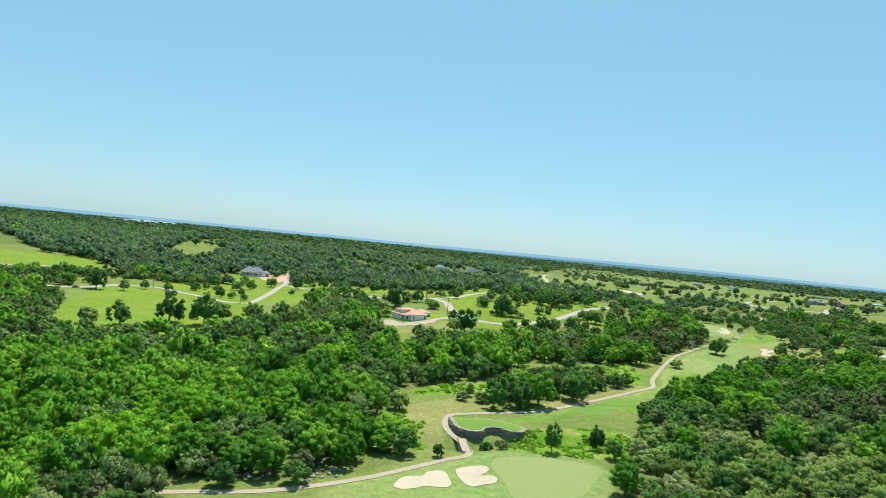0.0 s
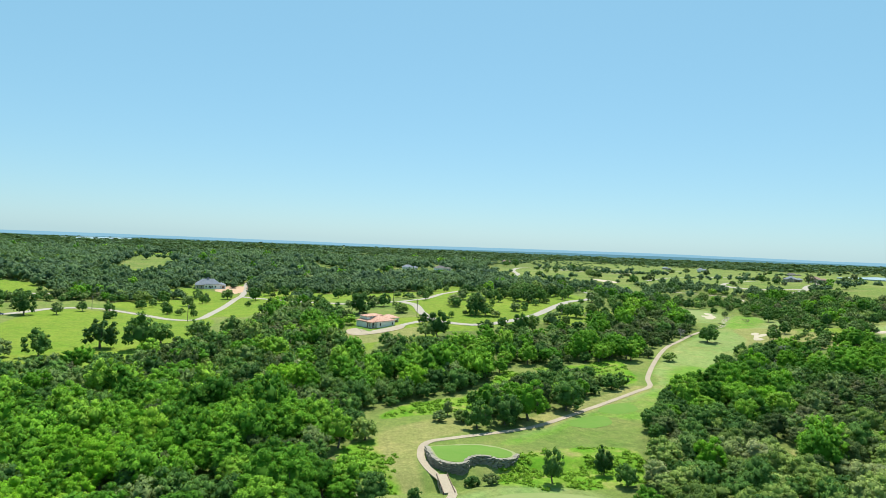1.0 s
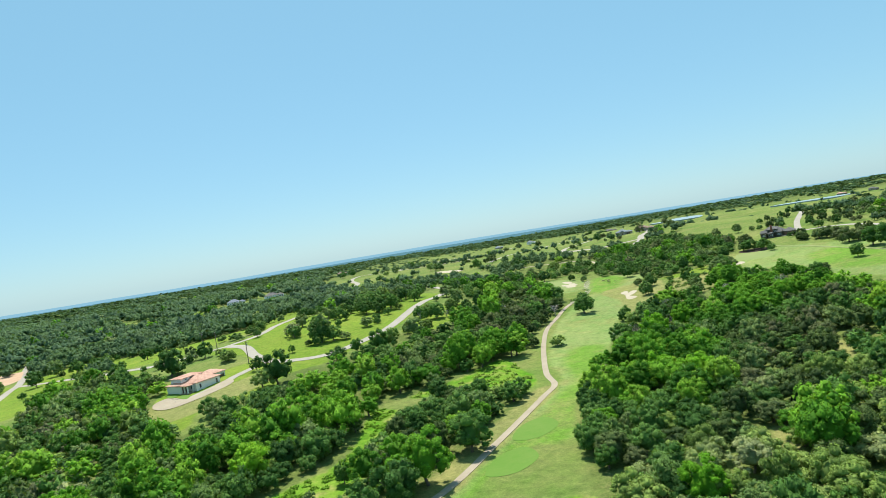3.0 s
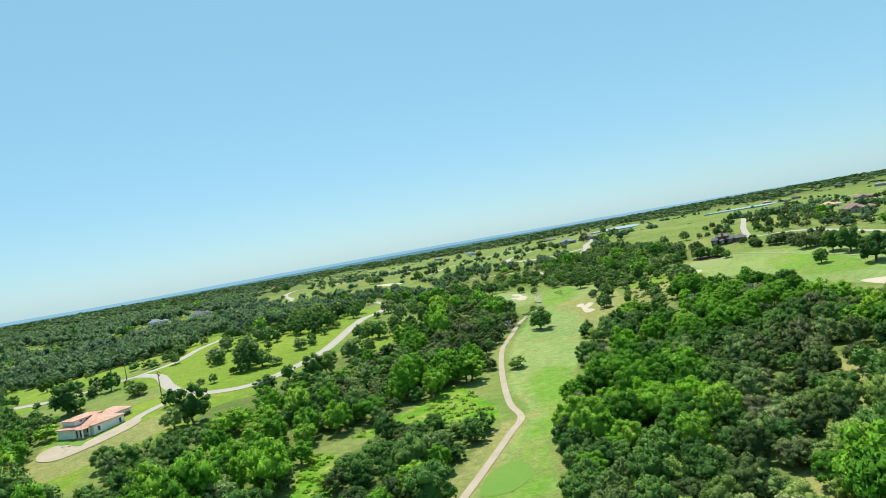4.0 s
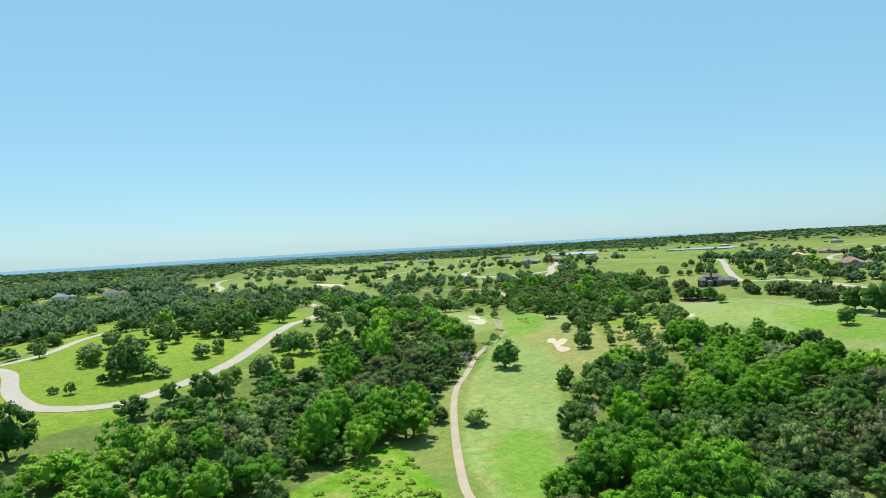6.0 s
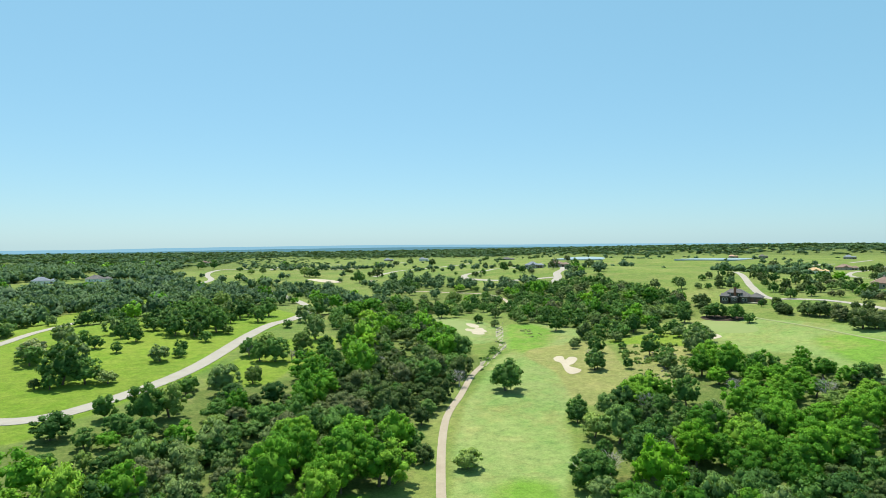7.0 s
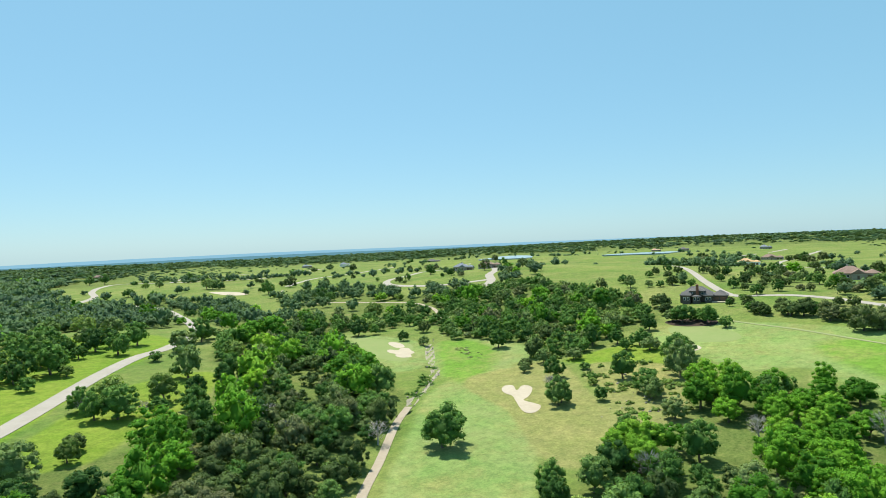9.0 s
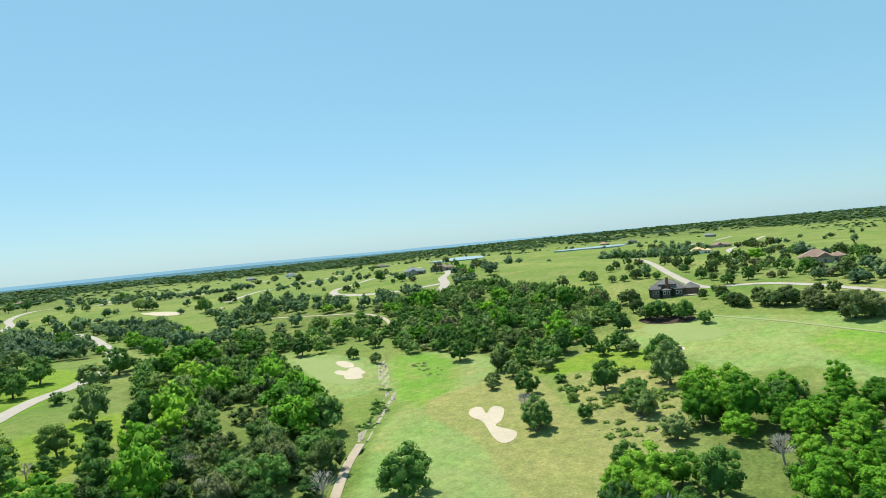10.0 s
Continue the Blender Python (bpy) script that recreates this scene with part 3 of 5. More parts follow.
TEES = [[(52, 222), (58, 230), (66, 232), (66, 224), (58, 219)], [(66, 238), (72, 246), (80, 248), (80, 240), (72, 235)]]
for pts in TEES:
    tagged(drape_patch("tee_ground", spline(pts, 1.5, True), TEE_TURF, 0.05, 3.0), "closely mown rounded golf tee of bright turf", "golf tee", "golf tees")

tagged(drape_patch("mulch_bed", spline([(298, 402), (303, 400), (306, 393), (306, 385), (299, 382), (294, 389), (294, 396)], 1.5, True), MULCH, 0.07, 3.0), "dark mulch bed under a clump of oaks", "mulch bed")


# ---- trees ----
def ball(detail):
    bm = bmesh.new()
    bmesh.ops.create_icosphere(bm, subdivisions=detail, radius=1.0)
    v = np.array([q.co for q in bm.verts])
    f = np.array([[q.index for q in face.verts] for face in bm.faces])
    bm.free()
    return v, f


BALLS = {1: ball(1), 2: ball(2), 0: (1.1 * np.array([(1, 0, 0), (-1, 0, 0), (0, 1, 0), (0, -1, 0), (0, 0, 1), (0, 0, -1)], float),
                                    np.array([(0, 2, 4), (2, 1, 4), (1, 3, 4), (3, 0, 4), (2, 0, 5), (1, 2, 5), (3, 1, 5), (0, 3, 5)]))}


def blob(rng, detail):
    """A lumpy closed ball, with its triangles."""
    v, f = BALLS[detail]
    return v * (1 + 0.22 * (rng.rand(len(v), 1) - 0.5) * 2), f


def unit(v):
    return v / (np.linalg.norm(v, axis=-1, keepdims=True) + 1e-9)


def crown(seed, lobes, tall, wide, n_leaves, leaf, fine=False):
    """Verts, triangles and normals of a crown standing on its base height: boughs of foliage on a rounded dome, leaf clusters on them."""
    rng = np.random.RandomState(seed)
    half, mid = wide / 2, tall * 0.43
    pull = rng.rand() * 6.28
    boughs = [(np.array([0, 0, mid]), np.array([half * 0.60, half * 0.60, tall * 0.31]))]
    for i in range(lobes):
        a = 2.4 * i + rng.rand() * 1.0
        up = min(-0.72 + 1.70 * (i + rng.rand()) / lobes, 0.97)
        size = half * (0.16 + 0.20 * rng.rand() ** 1.3) * (26 / max(lobes, 5)) ** 0.45
        reach = (1 - 0.7 * size / half) * (0.80 + 0.30 * rng.rand()) * (1 + 0.13 * math.cos(a - pull))
        ring = math.sqrt(1 - up * up)
        c = np.array([half * reach * ring * math.cos(a), half * reach * ring * math.sin(a), mid + tall * (0.55 if up > 0 else 0.42) * reach * up])
        boughs.append((c, size * np.array([1, 1, 0.78])))
    vs, fs, ns, count = [], [], [], 0
    for i, (c, size) in enumerate(boughs):
        v, f = blob(rng, (2 if i == 0 else 1) if fine else (1 if i == 0 and n_leaves > 60 else 0))
        vs.append(v * size * 0.86 + c)
        ns.append(unit(unit(v) + np.array([0, 0, 0.35])))
        fs.append(f + count)
        count += len(v)
    if n_leaves:
        share = np.array([b[0] ** 2 * (0.3 if i == 0 else 1) for i, (c, b) in enumerate(boughs)])
        k = rng.choice(len(boughs), n_leaves, p=share / share.sum())
        cc, ss = np.array([boughs[i][0] for i in k]), np.array([boughs[i][1] for i in k])
        out = unit(cc - np.array([0, 0, mid * 0.6]))
        n = unit(rng.randn(n_leaves, 3) + 0.85 * out + np.array([0, 0, 0.25]))
        p = cc + n * ss * (0.82 + 0.36 * rng.rand(n_leaves, 1))
        shade = unit(0.62 * n + 0.25 * out + 0.42 * rng.randn(n_leaves, 3) + np.array([0, 0, 0.45]))
        face = unit(shade + 0.4 * rng.randn(n_leaves, 3))
        u = unit(np.cross(face, rng.randn(n_leaves, 3)))
        w = np.cross(face, u)
        s = (leaf * (0.5 + 1.0 * rng.rand(n_leaves)))[:, None]
        vs.append(np.stack([p - u * s * 0.8 - w * s * 0.5, p + u * s * 0.8 - w * s * 0.4, p + w * s * 0.9], 1).reshape(-1, 3))
        ns.append(np.repeat(shade, 3, axis=0))
        fs.append(np.arange(n_leaves * 3).reshape(-1, 3) + count)
    return np.vstack(vs), np.vstack(fs), np.vstack(ns)


def tube(path, radii, sides=6):
    vs, fs = [], []
    for (p, r) in zip(path, radii):
        for j in range(sides):
            a = 2 * math.pi * j / sides
            vs.append((p[0] + r * math.cos(a), p[1] + r * math.sin(a), p[2]))
    for i in range(len(path) - 1):
        for j in range(sides):
            a, b = i * sides + j, i * sides + (j + 1) % sides
            fs.append((a, b, b + sides))
            fs.append((a, b + sides, a + sides))
    return np.array(vs), np.array(fs)


def trunk(seed, tall, spread, thick, limbs=5):
    """A tapered trunk with limbs that fork into the crown."""
    rng = np.random.RandomState(seed)
    vs, fs, count = [], [], 0
    lean = rng.randn(2) * 0.04 * tall
    fork = tall * (0.30 + 0.1 * rng.rand())
    runs = [([(0, 0, -0.4), (0, 0, 0.15), (lean[0], lean[1], fork), (lean[0] * 1.5, lean[1] * 1.5, tall * 0.75)], [thick * 1.5, thick, thick * 0.75, thick * 0.2])]
    for i in range(limbs):
        a = 2 * math.pi * (i + rng.rand() * 0.6) / limbs
        out, up = spread * (0.25 + 0.2 * rng.rand()), tall * (0.55 + 0.3 * rng.rand())
        z0 = fork * (0.75 + 0.3 * rng.rand())
        runs.append(([(lean[0] * z0 / fork, lean[1] * z0 / fork, z0), (math.cos(a) * out * 0.55, math.sin(a) * out * 0.55, (z0 + up) / 2), (math.cos(a) * out, math.sin(a) * out, up)], [thick * 0.5, thick * 0.32, thick * 0.08]))
    for path, radii in runs:
        v, f = tube(path, radii, 5)
        vs.append(v)
        fs.append(f + count)
        count += len(v)
    return np.vstack(vs), np.vstack(fs)


def fast_mesh(name, v, f, mat, normals=None):
    me = bpy.data.meshes.new(name)
    me.vertices.add(len(v))
    me.vertices.foreach_set("co", np.ascontiguousarray(v, np.float32).ravel())
    me.loops.add(len(f) * 3)
    me.loops.foreach_set("vertex_index", np.ascontiguousarray(f, np.int32).ravel())
    me.polygons.add(len(f))
    me.polygons.foreach_set("loop_start", np.arange(0, len(f) * 3, 3, dtype=np.int32))
    me.materials.append(mat)
    me.update(calc_edges=True)
    if normals is not None:
        me.polygons.foreach_set("use_smooth", np.ones(len(f), bool))
        me.attributes.new("custom_normal", 'FLOAT_VECTOR', 'POINT').data.foreach_set("vector", np.ascontiguousarray(normals, np.float32).ravel())
    return me


# kind: leaf material, crown lobes, crown height, width, leaf clusters, cluster size, trunk height below the crown, all for a tree 8 m wide
KINDS = {
    "oak": (OAK, 26, 7.0, 8.0, 1800, 0.225, 0.35, "spreading live oak with a dense dark green crown"),
    "elm": (ELM, 34, 7.4, 8.0, 2300, 0.185, 0.9, "tall leafy elm with a bright green crown"),
    "ash": (ASH, 34, 7.2, 8.0, 2300, 0.185, 0.9, "leafy ash with a lime green crown"),
    "cedar": (CEDAR, 24, 6.6, 8.0, 1700, 0.21, 0.1, "dull olive cedar with a dense crown down to the ground"),
    "scrub": (SCRUB, 24, 5.6, 8.0, 1500, 0.21, 0.35, "thin grey-green scrub tree with a loose crown"),
}
MODELS = {}
for k, (mat, lobes, tall, wide, n, leaf, stem, label) in KINDS.items():
    for i in range(5):
        tv, tf = trunk(50 + i, stem + tall * 0.8, wide, 0.30)
        stem_mesh = fast_mesh("trunk", tv, tf, BARK)
        for fine in (True, False):
            v, f, nm = crown(10 * i + len(k), lobes + i % 3, tall * (0.9 + 0.07 * i), wide, n if fine else 800, leaf if fine else 0.34, fine)
            v[:, 2] += stem
            MODELS[k, i, fine] = (fast_mesh("crown", v, f, mat, nm), stem_mesh)


def tree(k, i, x, y, wide, turn, stretch_up=1.0):
    """One tree of its own: an anchor at its foot, with trunk and crown."""
    cm, tm = MODELS[k, i, bool(away(x, y, [(0, 60), (60, 180), (110, 275), (190, 320)]) < 150)]
    root = new(k + "_tree" if k != "scrub" else "scrub_tree")
    s = wide / 8.0 * 0.90
    root.matrix_basis = Matrix.Translation((x, y, float(height(x, y)))) @ Matrix.Rotation(turn, 4, 'Z') @ Matrix.Diagonal((s, s, s * stretch_up, 1))
    for nm, me in (("trunk", tm), ("crown", cm)):
        o = new(nm, me)
        o.parent = root
    return tagged(root, KINDS[k][7], "tree", {"oak": "live oaks", "elm": "elms", "ash": "ashes", "cedar": "cedars", "scrub": "scrub trees"}[k])


# trees that stand by themselves: x, y, crown width
LONE = [
    [(33, 453, 9.2), (44, 423, 12.1), (50, 421, 10), (56, 419, 6.9), (72, 442, 8.3), (80, 452, 5.7), (66, 479, 7.5), (59, 461, 4.7), (37, 421, 4), (121, 538, 10.8), (80, 494, 10.6), (89, 487, 11.7), (98, 490, 13.2), (55, 385, 6.7), (76, 399, 6.4), (64, 378, 9.8), (70, 381, 9.9), (85, 404, 5.3), (44, 354, 5.7), (51, 366, 6.1), (96, 404, 5.7), (112, 408, 4.9), (109, 429, 10.6), (104, 431, 7.5), (127, 428, 8.6), (145, 454, 8.5)],
    [(164, 364, 11.7), (124, 319, 7.1), (166, 333, 6), (202, 366, 7.7), (223, 401, 5.2), (224, 374, 3.5), (159, 318, 7.3), (171, 327, 7.1), (168, 317, 9), (181, 320, 8), (194, 321, 7.6), (297, 376, 5.4), (262, 396, 6.4), (264, 388, 7.6), (250, 364, 10.4), (230, 368, 7.7), (224, 355, 8.3), (133, 355, 5.6), (117, 326, 5.9), (214, 499, 9), (140, 296, 8.5), (153, 296, 11.6)],
    [(134, 463, 10.7), (140, 442, 9.7), (130, 438, 7), (119, 429, 5.9), (219, 397, 4), (230, 400, 5.9), (220, 385, 6.8), (239, 395, 6.5), (221, 371, 3.2), (220, 351, 6.9), (195, 339, 6.1), (257, 388, 5.3), (260, 381, 7.1), (240, 356, 10.5), (300, 400, 6.5), (299, 395, 9.4), (301, 386, 8.4), (323, 367, 8.3), (319, 351, 8.4), (320, 345, 6.3), (310, 333, 8.9), (332, 362, 5.6), (256, 402, 7.4), (222, 474, 5.4), (245, 541, 11.1)],
    [(22, 175, 4.2), (4, 163, 3.4), (71, 260, 5.5), (12, 223, 5.2), (-42, 133, 7.3), (-27, 138, 6.7), (-164, 296, 9.9), (-238, 437, 14.4), (-225, 450, 8.2), (-223, 478, 7.6), (-193, 451, 6.2), (-216, 558, 15.2), (-201, 565, 10.9), (-177, 552, 10.5), (-9, 204, 8.6), (-135, 319, 15.8), (-117, 318, 16), (-113, 331, 12.7)],
    [(23, 417, 4), (28, 413, 4), (45, 434, 12.8), (14, 489, 6), (33, 461, 10.7), (-2, 429, 9.7), (11, 356, 10.7), (17, 357, 12.9), (10, 391, 7), (-8, 332, 8.8), (85, 272, 6.9), (73, 270, 6.7), (109, 448, 10.7), (-22, 462, 7.7), (-29, 428, 14), (244, 302, 6.6), (274, 283, 14.1), (274, 306, 6.6), (163, 329, 6.2), (139, 297, 8.6), (161, 312, 9.7), (248, 302, 6.1), (322, 361, 9.2), (307, 336, 10.7), (296, 315, 10), (293, 305, 12.6), (294, 281, 8.1), (322, 377, 8.4)],
    [(402, 486, 5.5), (414, 490, 5.6), (380, 449, 4.1), (376, 441, 4.8), (369, 462, 4.9), (371, 456, 4.9), (380, 457, 5.0), (428, 484, 5.8), (435, 496, 6.0), (377, 419, 6.2), (371, 410, 4.5), (361, 399, 6.7), (389, 420, 6.4), (406, 444, 5.2), (431, 461, 5.6), (430, 453, 5.6), (446, 476, 5.9), (667, 616, 13), (432, 470, 5.7), (338, 398, 4.0), (352, 401, 4.2), (325, 382, 5.0), (319, 373, 4.8), (334, 388, 6.0), (337, 376, 5.1), (321, 365, 7.1), (330, 365, 4.9), (323, 358, 4.7), (317, 350, 7.2), (318, 345, 5.7)],
    [(324, 342, 6.2), (328, 338, 4.7), (310, 332, 7.2), (317, 337, 4.5), (352, 344, 5.2), (344, 353, 5.1), (383, 371, 6.9), (377, 365, 4.3), (374, 358, 7.5), (366, 349, 4.1), (384, 379, 4.5), (376, 383, 4.4), (377, 388, 4.4), (372, 395, 5.9), (450, 434, 7.6), (422, 414, 6.9), (451, 438, 5.7), (578, 471, 7.6), (770, 560, 10.8), (830, 597, 11.8), (836, 606, 11.9), (427, 438, 7.2), (439, 440, 5.6), (426, 430, 5.4), (417, 388, 5.0), (461, 381, 7.4), (482, 383, 5.9), (479, 378, 5.8), (650, 447, 8.5), (532, 439, 6.8)],
    [(524, 432, 6.7), (403, 474, 5.7), (377, 453, 6.3), (416, 453, 6.3), (398, 438, 5.0), (424, 451, 5.2), (397, 425, 5.6), (417, 432, 5.8), (441, 428, 6.8), (410, 414, 4.5), (403, 403, 6.0), (404, 396, 5.1), (398, 389, 6.4), (642, 504, 6.4), (445, 442, 5.1), (409, 420, 5.5), (347, 398, 3.2), (329, 373, 4.7), (343, 358, 4.4), (333, 348, 3.5), (332, 395, 3.1)],
    [(883, 631, 12.9), (802, 581, 12.1), (828, 612, 8.8), (828, 575, 12.9), (681, 506, 8.9), (478, 394, 8.4), (798, 698, 12.9), (827, 721, 12.9), (484, 523, 11.5), (480, 530, 7.5), (642, 620, 11.6), (304, 392, 6.6), (307, 388, 4.4), (258, 368, 8.6), (284, 399, 6.6), (317, 432, 9.1), (322, 421, 10.4), (303, 416, 8.3), (309, 409, 6.5), (364, 470, 6.7), (376, 484, 7.0), (427, 423, 4.7), (388, 400, 6.0), (394, 412, 5.6), (383, 408, 5.2), (412, 403, 6.4), (422, 400, 6.6), (416, 371, 6.8), (440, 372, 7.2), (446, 384, 6.4)],
    [(341, 708, 3.9), (506, 974, 6.3), (512, 951, 9.5), (521, 944, 8.6), (551, 966, 6.5), (376, 681, 8.9), (562, 960, 12.4), (574, 961, 10.0), (362, 644, 3.5), (369, 642, 6.9), (368, 627, 5.3), (335, 663, 6.9), (331, 649, 3.5), (345, 666, 5.6), (328, 627, 5.7), (401, 641, 10.0), (710, 997, 11.4), (676, 936, 13), (391, 597, 9.2), (430, 628, 10.2), (854, 1292, 13), (748, 1127, 8.4), (763, 1322, 9.7), (727, 1277, 9.2)],
    [(179, 1180, 13), (197, 1181, 13), (217, 1080, 7.4), (214, 995, 9.4), (228, 995, 9.4), (289, 1125, 11.2), (300, 1113, 7.8), (256, 909, 12.7), (259, 898, 13), (263, 888, 12.3), (319, 929, 6.2), (318, 939, 6.3), (307, 814, 13), (315, 795, 6.4), (311, 844, 7.8), (271, 772, 13), (263, 724, 7.8), (276, 806, 5.1), (252, 656, 9.3), (254, 641, 10.3), (262, 644, 9.2), (265, 637, 7.8), (481, 1157, 12.4), (544, 1238, 13), (516, 1095, 11.9), (374, 816, 5.5), (182, 897, 12.2), (184, 862, 5.4), (190, 818, 12.5), (183, 676, 5.3)],
    [(186, 673, 5.3), (196, 689, 5.5), (196, 668, 3.7)],
    [(-162, 758, 7.0), (-134, 652, 12.6), (-127, 636, 5.7), (-117, 637, 12.2), (-126, 711, 9.2), (-101, 626, 11.9), (-95, 635, 9.1), (-92, 658, 5.9), (-48, 477, 4.0), (-39, 467, 7.0), (-27, 433, 10.2), (-23, 456, 5.4), (-15, 460, 9.5), (-7, 455, 4.7), (-3, 434, 6.3), (-99, 528, 5.8), (-103, 572, 7.2), (-99, 498, 7.7), (-39, 510, 5.4), (-52, 586, 8.2), (-58, 568, 10.6), (-27, 607, 7.5), (-34, 560, 6.9)],
]
LONE += [
    [(41, 419, 6.0), (79, 446, 5.4), (106, 472, 5.0), (91, 470, 5.9), (88, 481, 7.7), (102, 484, 5.7), (74, 504, 8.2), (41, 487, 9.4), (48, 481, 6.2), (52, 472, 6.4)],
    [(82, 519, 10), (92, 524, 10), (103, 520, 11), (115, 528, 10), (140, 520, 11), (155, 530, 10), (121, 515, 9.9), (131, 536, 11), (81, 486, 9.4), (102, 596, 12), (74, 523, 10), (118, 601, 12), (130, 593, 12), (63, 368, 7.8), (78, 404, 5.6), (86, 395, 10.8), (86, 410, 5.0), (98, 410, 5.8), (102, 440, 8.0), (122, 439, 9.0), (164, 528, 7.5), (143, 510, 11.6)],
    [(235, 505, 5), (243, 503, 5), (238, 483, 6.3), (223, 461, 5), (237, 529, 8), (241, 467, 6.7), (243, 458, 4.4), (237, 431, 7.9), (242, 474, 3.8)],
    [(-209, 487, 8.4), (-199, 515, 8.8), (-155, 473, 7.5), (-138, 477, 12), (-164, 617, 12), (-136, 605, 12), (-192, 623, 9.8), (-93, 557, 11.9), (-132, 351, 9.9), (-150, 299, 11.7), (-100, 343, 12.7), (-89, 358, 12), (-75, 343, 12)],
]
# more of them, by kind: x, y, crown width, height factor
SORTED = {
    "oak": [(36, 175, 5.2, 1.75), (50, 181, 5.4, 1.6), (23, 216, 9.0, 1.1), (32, 221, 11.6, 1.1), (55, 238, 11.6, 1.0), (44, 375, 10.6, 0.8), (15, 229, 3.6, 1.4), (24, 240, 4.6, 1.5), (58, 372, 7.6, 0.8), (86, 381, 9.0, 0.85), (97, 381, 8.3, 0.9), (45, 343, 4.9, 1.0), (204, 367, 5.6, 1.0), (211, 338, 6.7, 1.0), (231, 327, 8.2, 0.9), (185, 306, 8.3, 1.0), (204, 313, 4.9, 1.0), (53, 173, 6.0, 1.1), (18, 179, 4.4, 0.7)],
    "elm": [(40, 226, 12.0, 1.0), (36, 229, 9.0, 1.0), (70, 356, 8.1, 0.8), (56, 364, 5.9, 0.8), (239, 318, 7.6, 0.7), (246, 314, 6.4, 0.7), (175, 300, 10.6, 0.95), (176, 291, 10.0, 0.95), (165, 281, 8.4, 1.0), (200, 299, 9.5, 0.9), (186, 281, 9.3, 0.9), (216, 328, 7.2, 0.9), (226, 318, 6.4, 0.9), (214, 304, 6.8, 0.8)],
    "scrub": [(19, 223, 6.4, 0.9), (61, 358, 6.5, 0.8), (51, 352, 4.7, 1.2), (80, 368, 6.6, 0.8), (214, 292, 9.9, 0.8), (216, 284, 4.0, 1.1), (197, 341, 4.8, 0.9), (224, 296, 6.0, 0.9), (232, 304, 5.2, 0.8)],
    "cedar": [(68, 367, 3.9, 1.0), (81, 378, 5.2, 0.9), (91, 380, 6.2, 0.9), (51, 340, 4.3, 1.1), (201, 278, 6.3, 0.9), (222, 309, 4.6, 0.8), (236, 292, 5.2, 0.8)],
}
rng = np.random.RandomState(7)
for _ in range(22):
    gx, gy = -225 + 100 * rng.rand(), 430 + 210 * rng.rand()
    if min(float(away(gx, gy, line)) for wide, line in LINES.values()) > 7 and math.hypot(gx + 190, gy - 692) > 40:
        SORTED["oak"].append((round(gx), round(gy), 4.5 + 3.5 * rng.rand(), 0.8 + 0.4 * rng.rand()))
GROVE = spline([(70, 478), (92, 486), (104, 502), (118, 527), (128, 552), (100, 562), (70, 532), (58, 500)], 5.0, True)
for _ in range(46):
    gx, gy = 56 + 74 * rng.rand(), 476 + 88 * rng.rand()
    if bool(inside(gx, gy, GROVE)) and min(math.hypot(gx - p[0], gy - p[1]) for group in (*LONE, SORTED["oak"]) for p in group) > 5:
        SORTED["oak"].append((round(gx), round(gy), 6.0 + 4.0 * rng.rand(), 0.9 + 0.3 * rng.rand()))
taken = []
for k, places in SORTED.items():
    for x, y, w, up in places:
        tree(k, rng.randint(5), x, y, w, rng.rand() * 6.28, up)
        taken.append((x, y, w))
for group in LONE:
    for x, y, w in group:
        k = ("cedar", "oak", "cedar", "oak", "cedar")[rng.randint(5)] if x > 300 else ("oak", "oak", "oak", "cedar", "scrub")[rng.randint(5)] if w < 6.5 else ("oak", "oak", "oak", "oak", "oak", "scrub")[rng.randint(6)]
        if min(float(away(x, y, line)) - wide / 2 for wide, line in LINES.values()) < 1.5:
            continue
        tree(k, rng.randint(5), x, y, w, rng.rand() * 6.28, 0.8 + 0.4 * rng.rand())
        taken.append((x, y, w))


def scatter(x0, x1, y0, y1, gap, seed, keep):
    """Jittered places about gap metres apart, kept where keep(x, y) is above a random number."""
    r = np.random.RandomState(seed)
    gx, gy = np.meshgrid(np.arange(x0, x1, gap), np.arange(y0, y1, gap))
    gx = gx + (r.rand(*gx.shape) - 0.5) * gap * 0.9 + (np.arange(gx.shape[0])[:, None] % 2) * gap * 0.5
    gy = gy + (r.rand(*gy.shape) - 0.5) * gap * 0.9
    gx, gy = gx.ravel(), gy.ravel()
    ok = r.rand(len(gx)) < keep(gx, gy)
    return gx[ok], gy[ok]


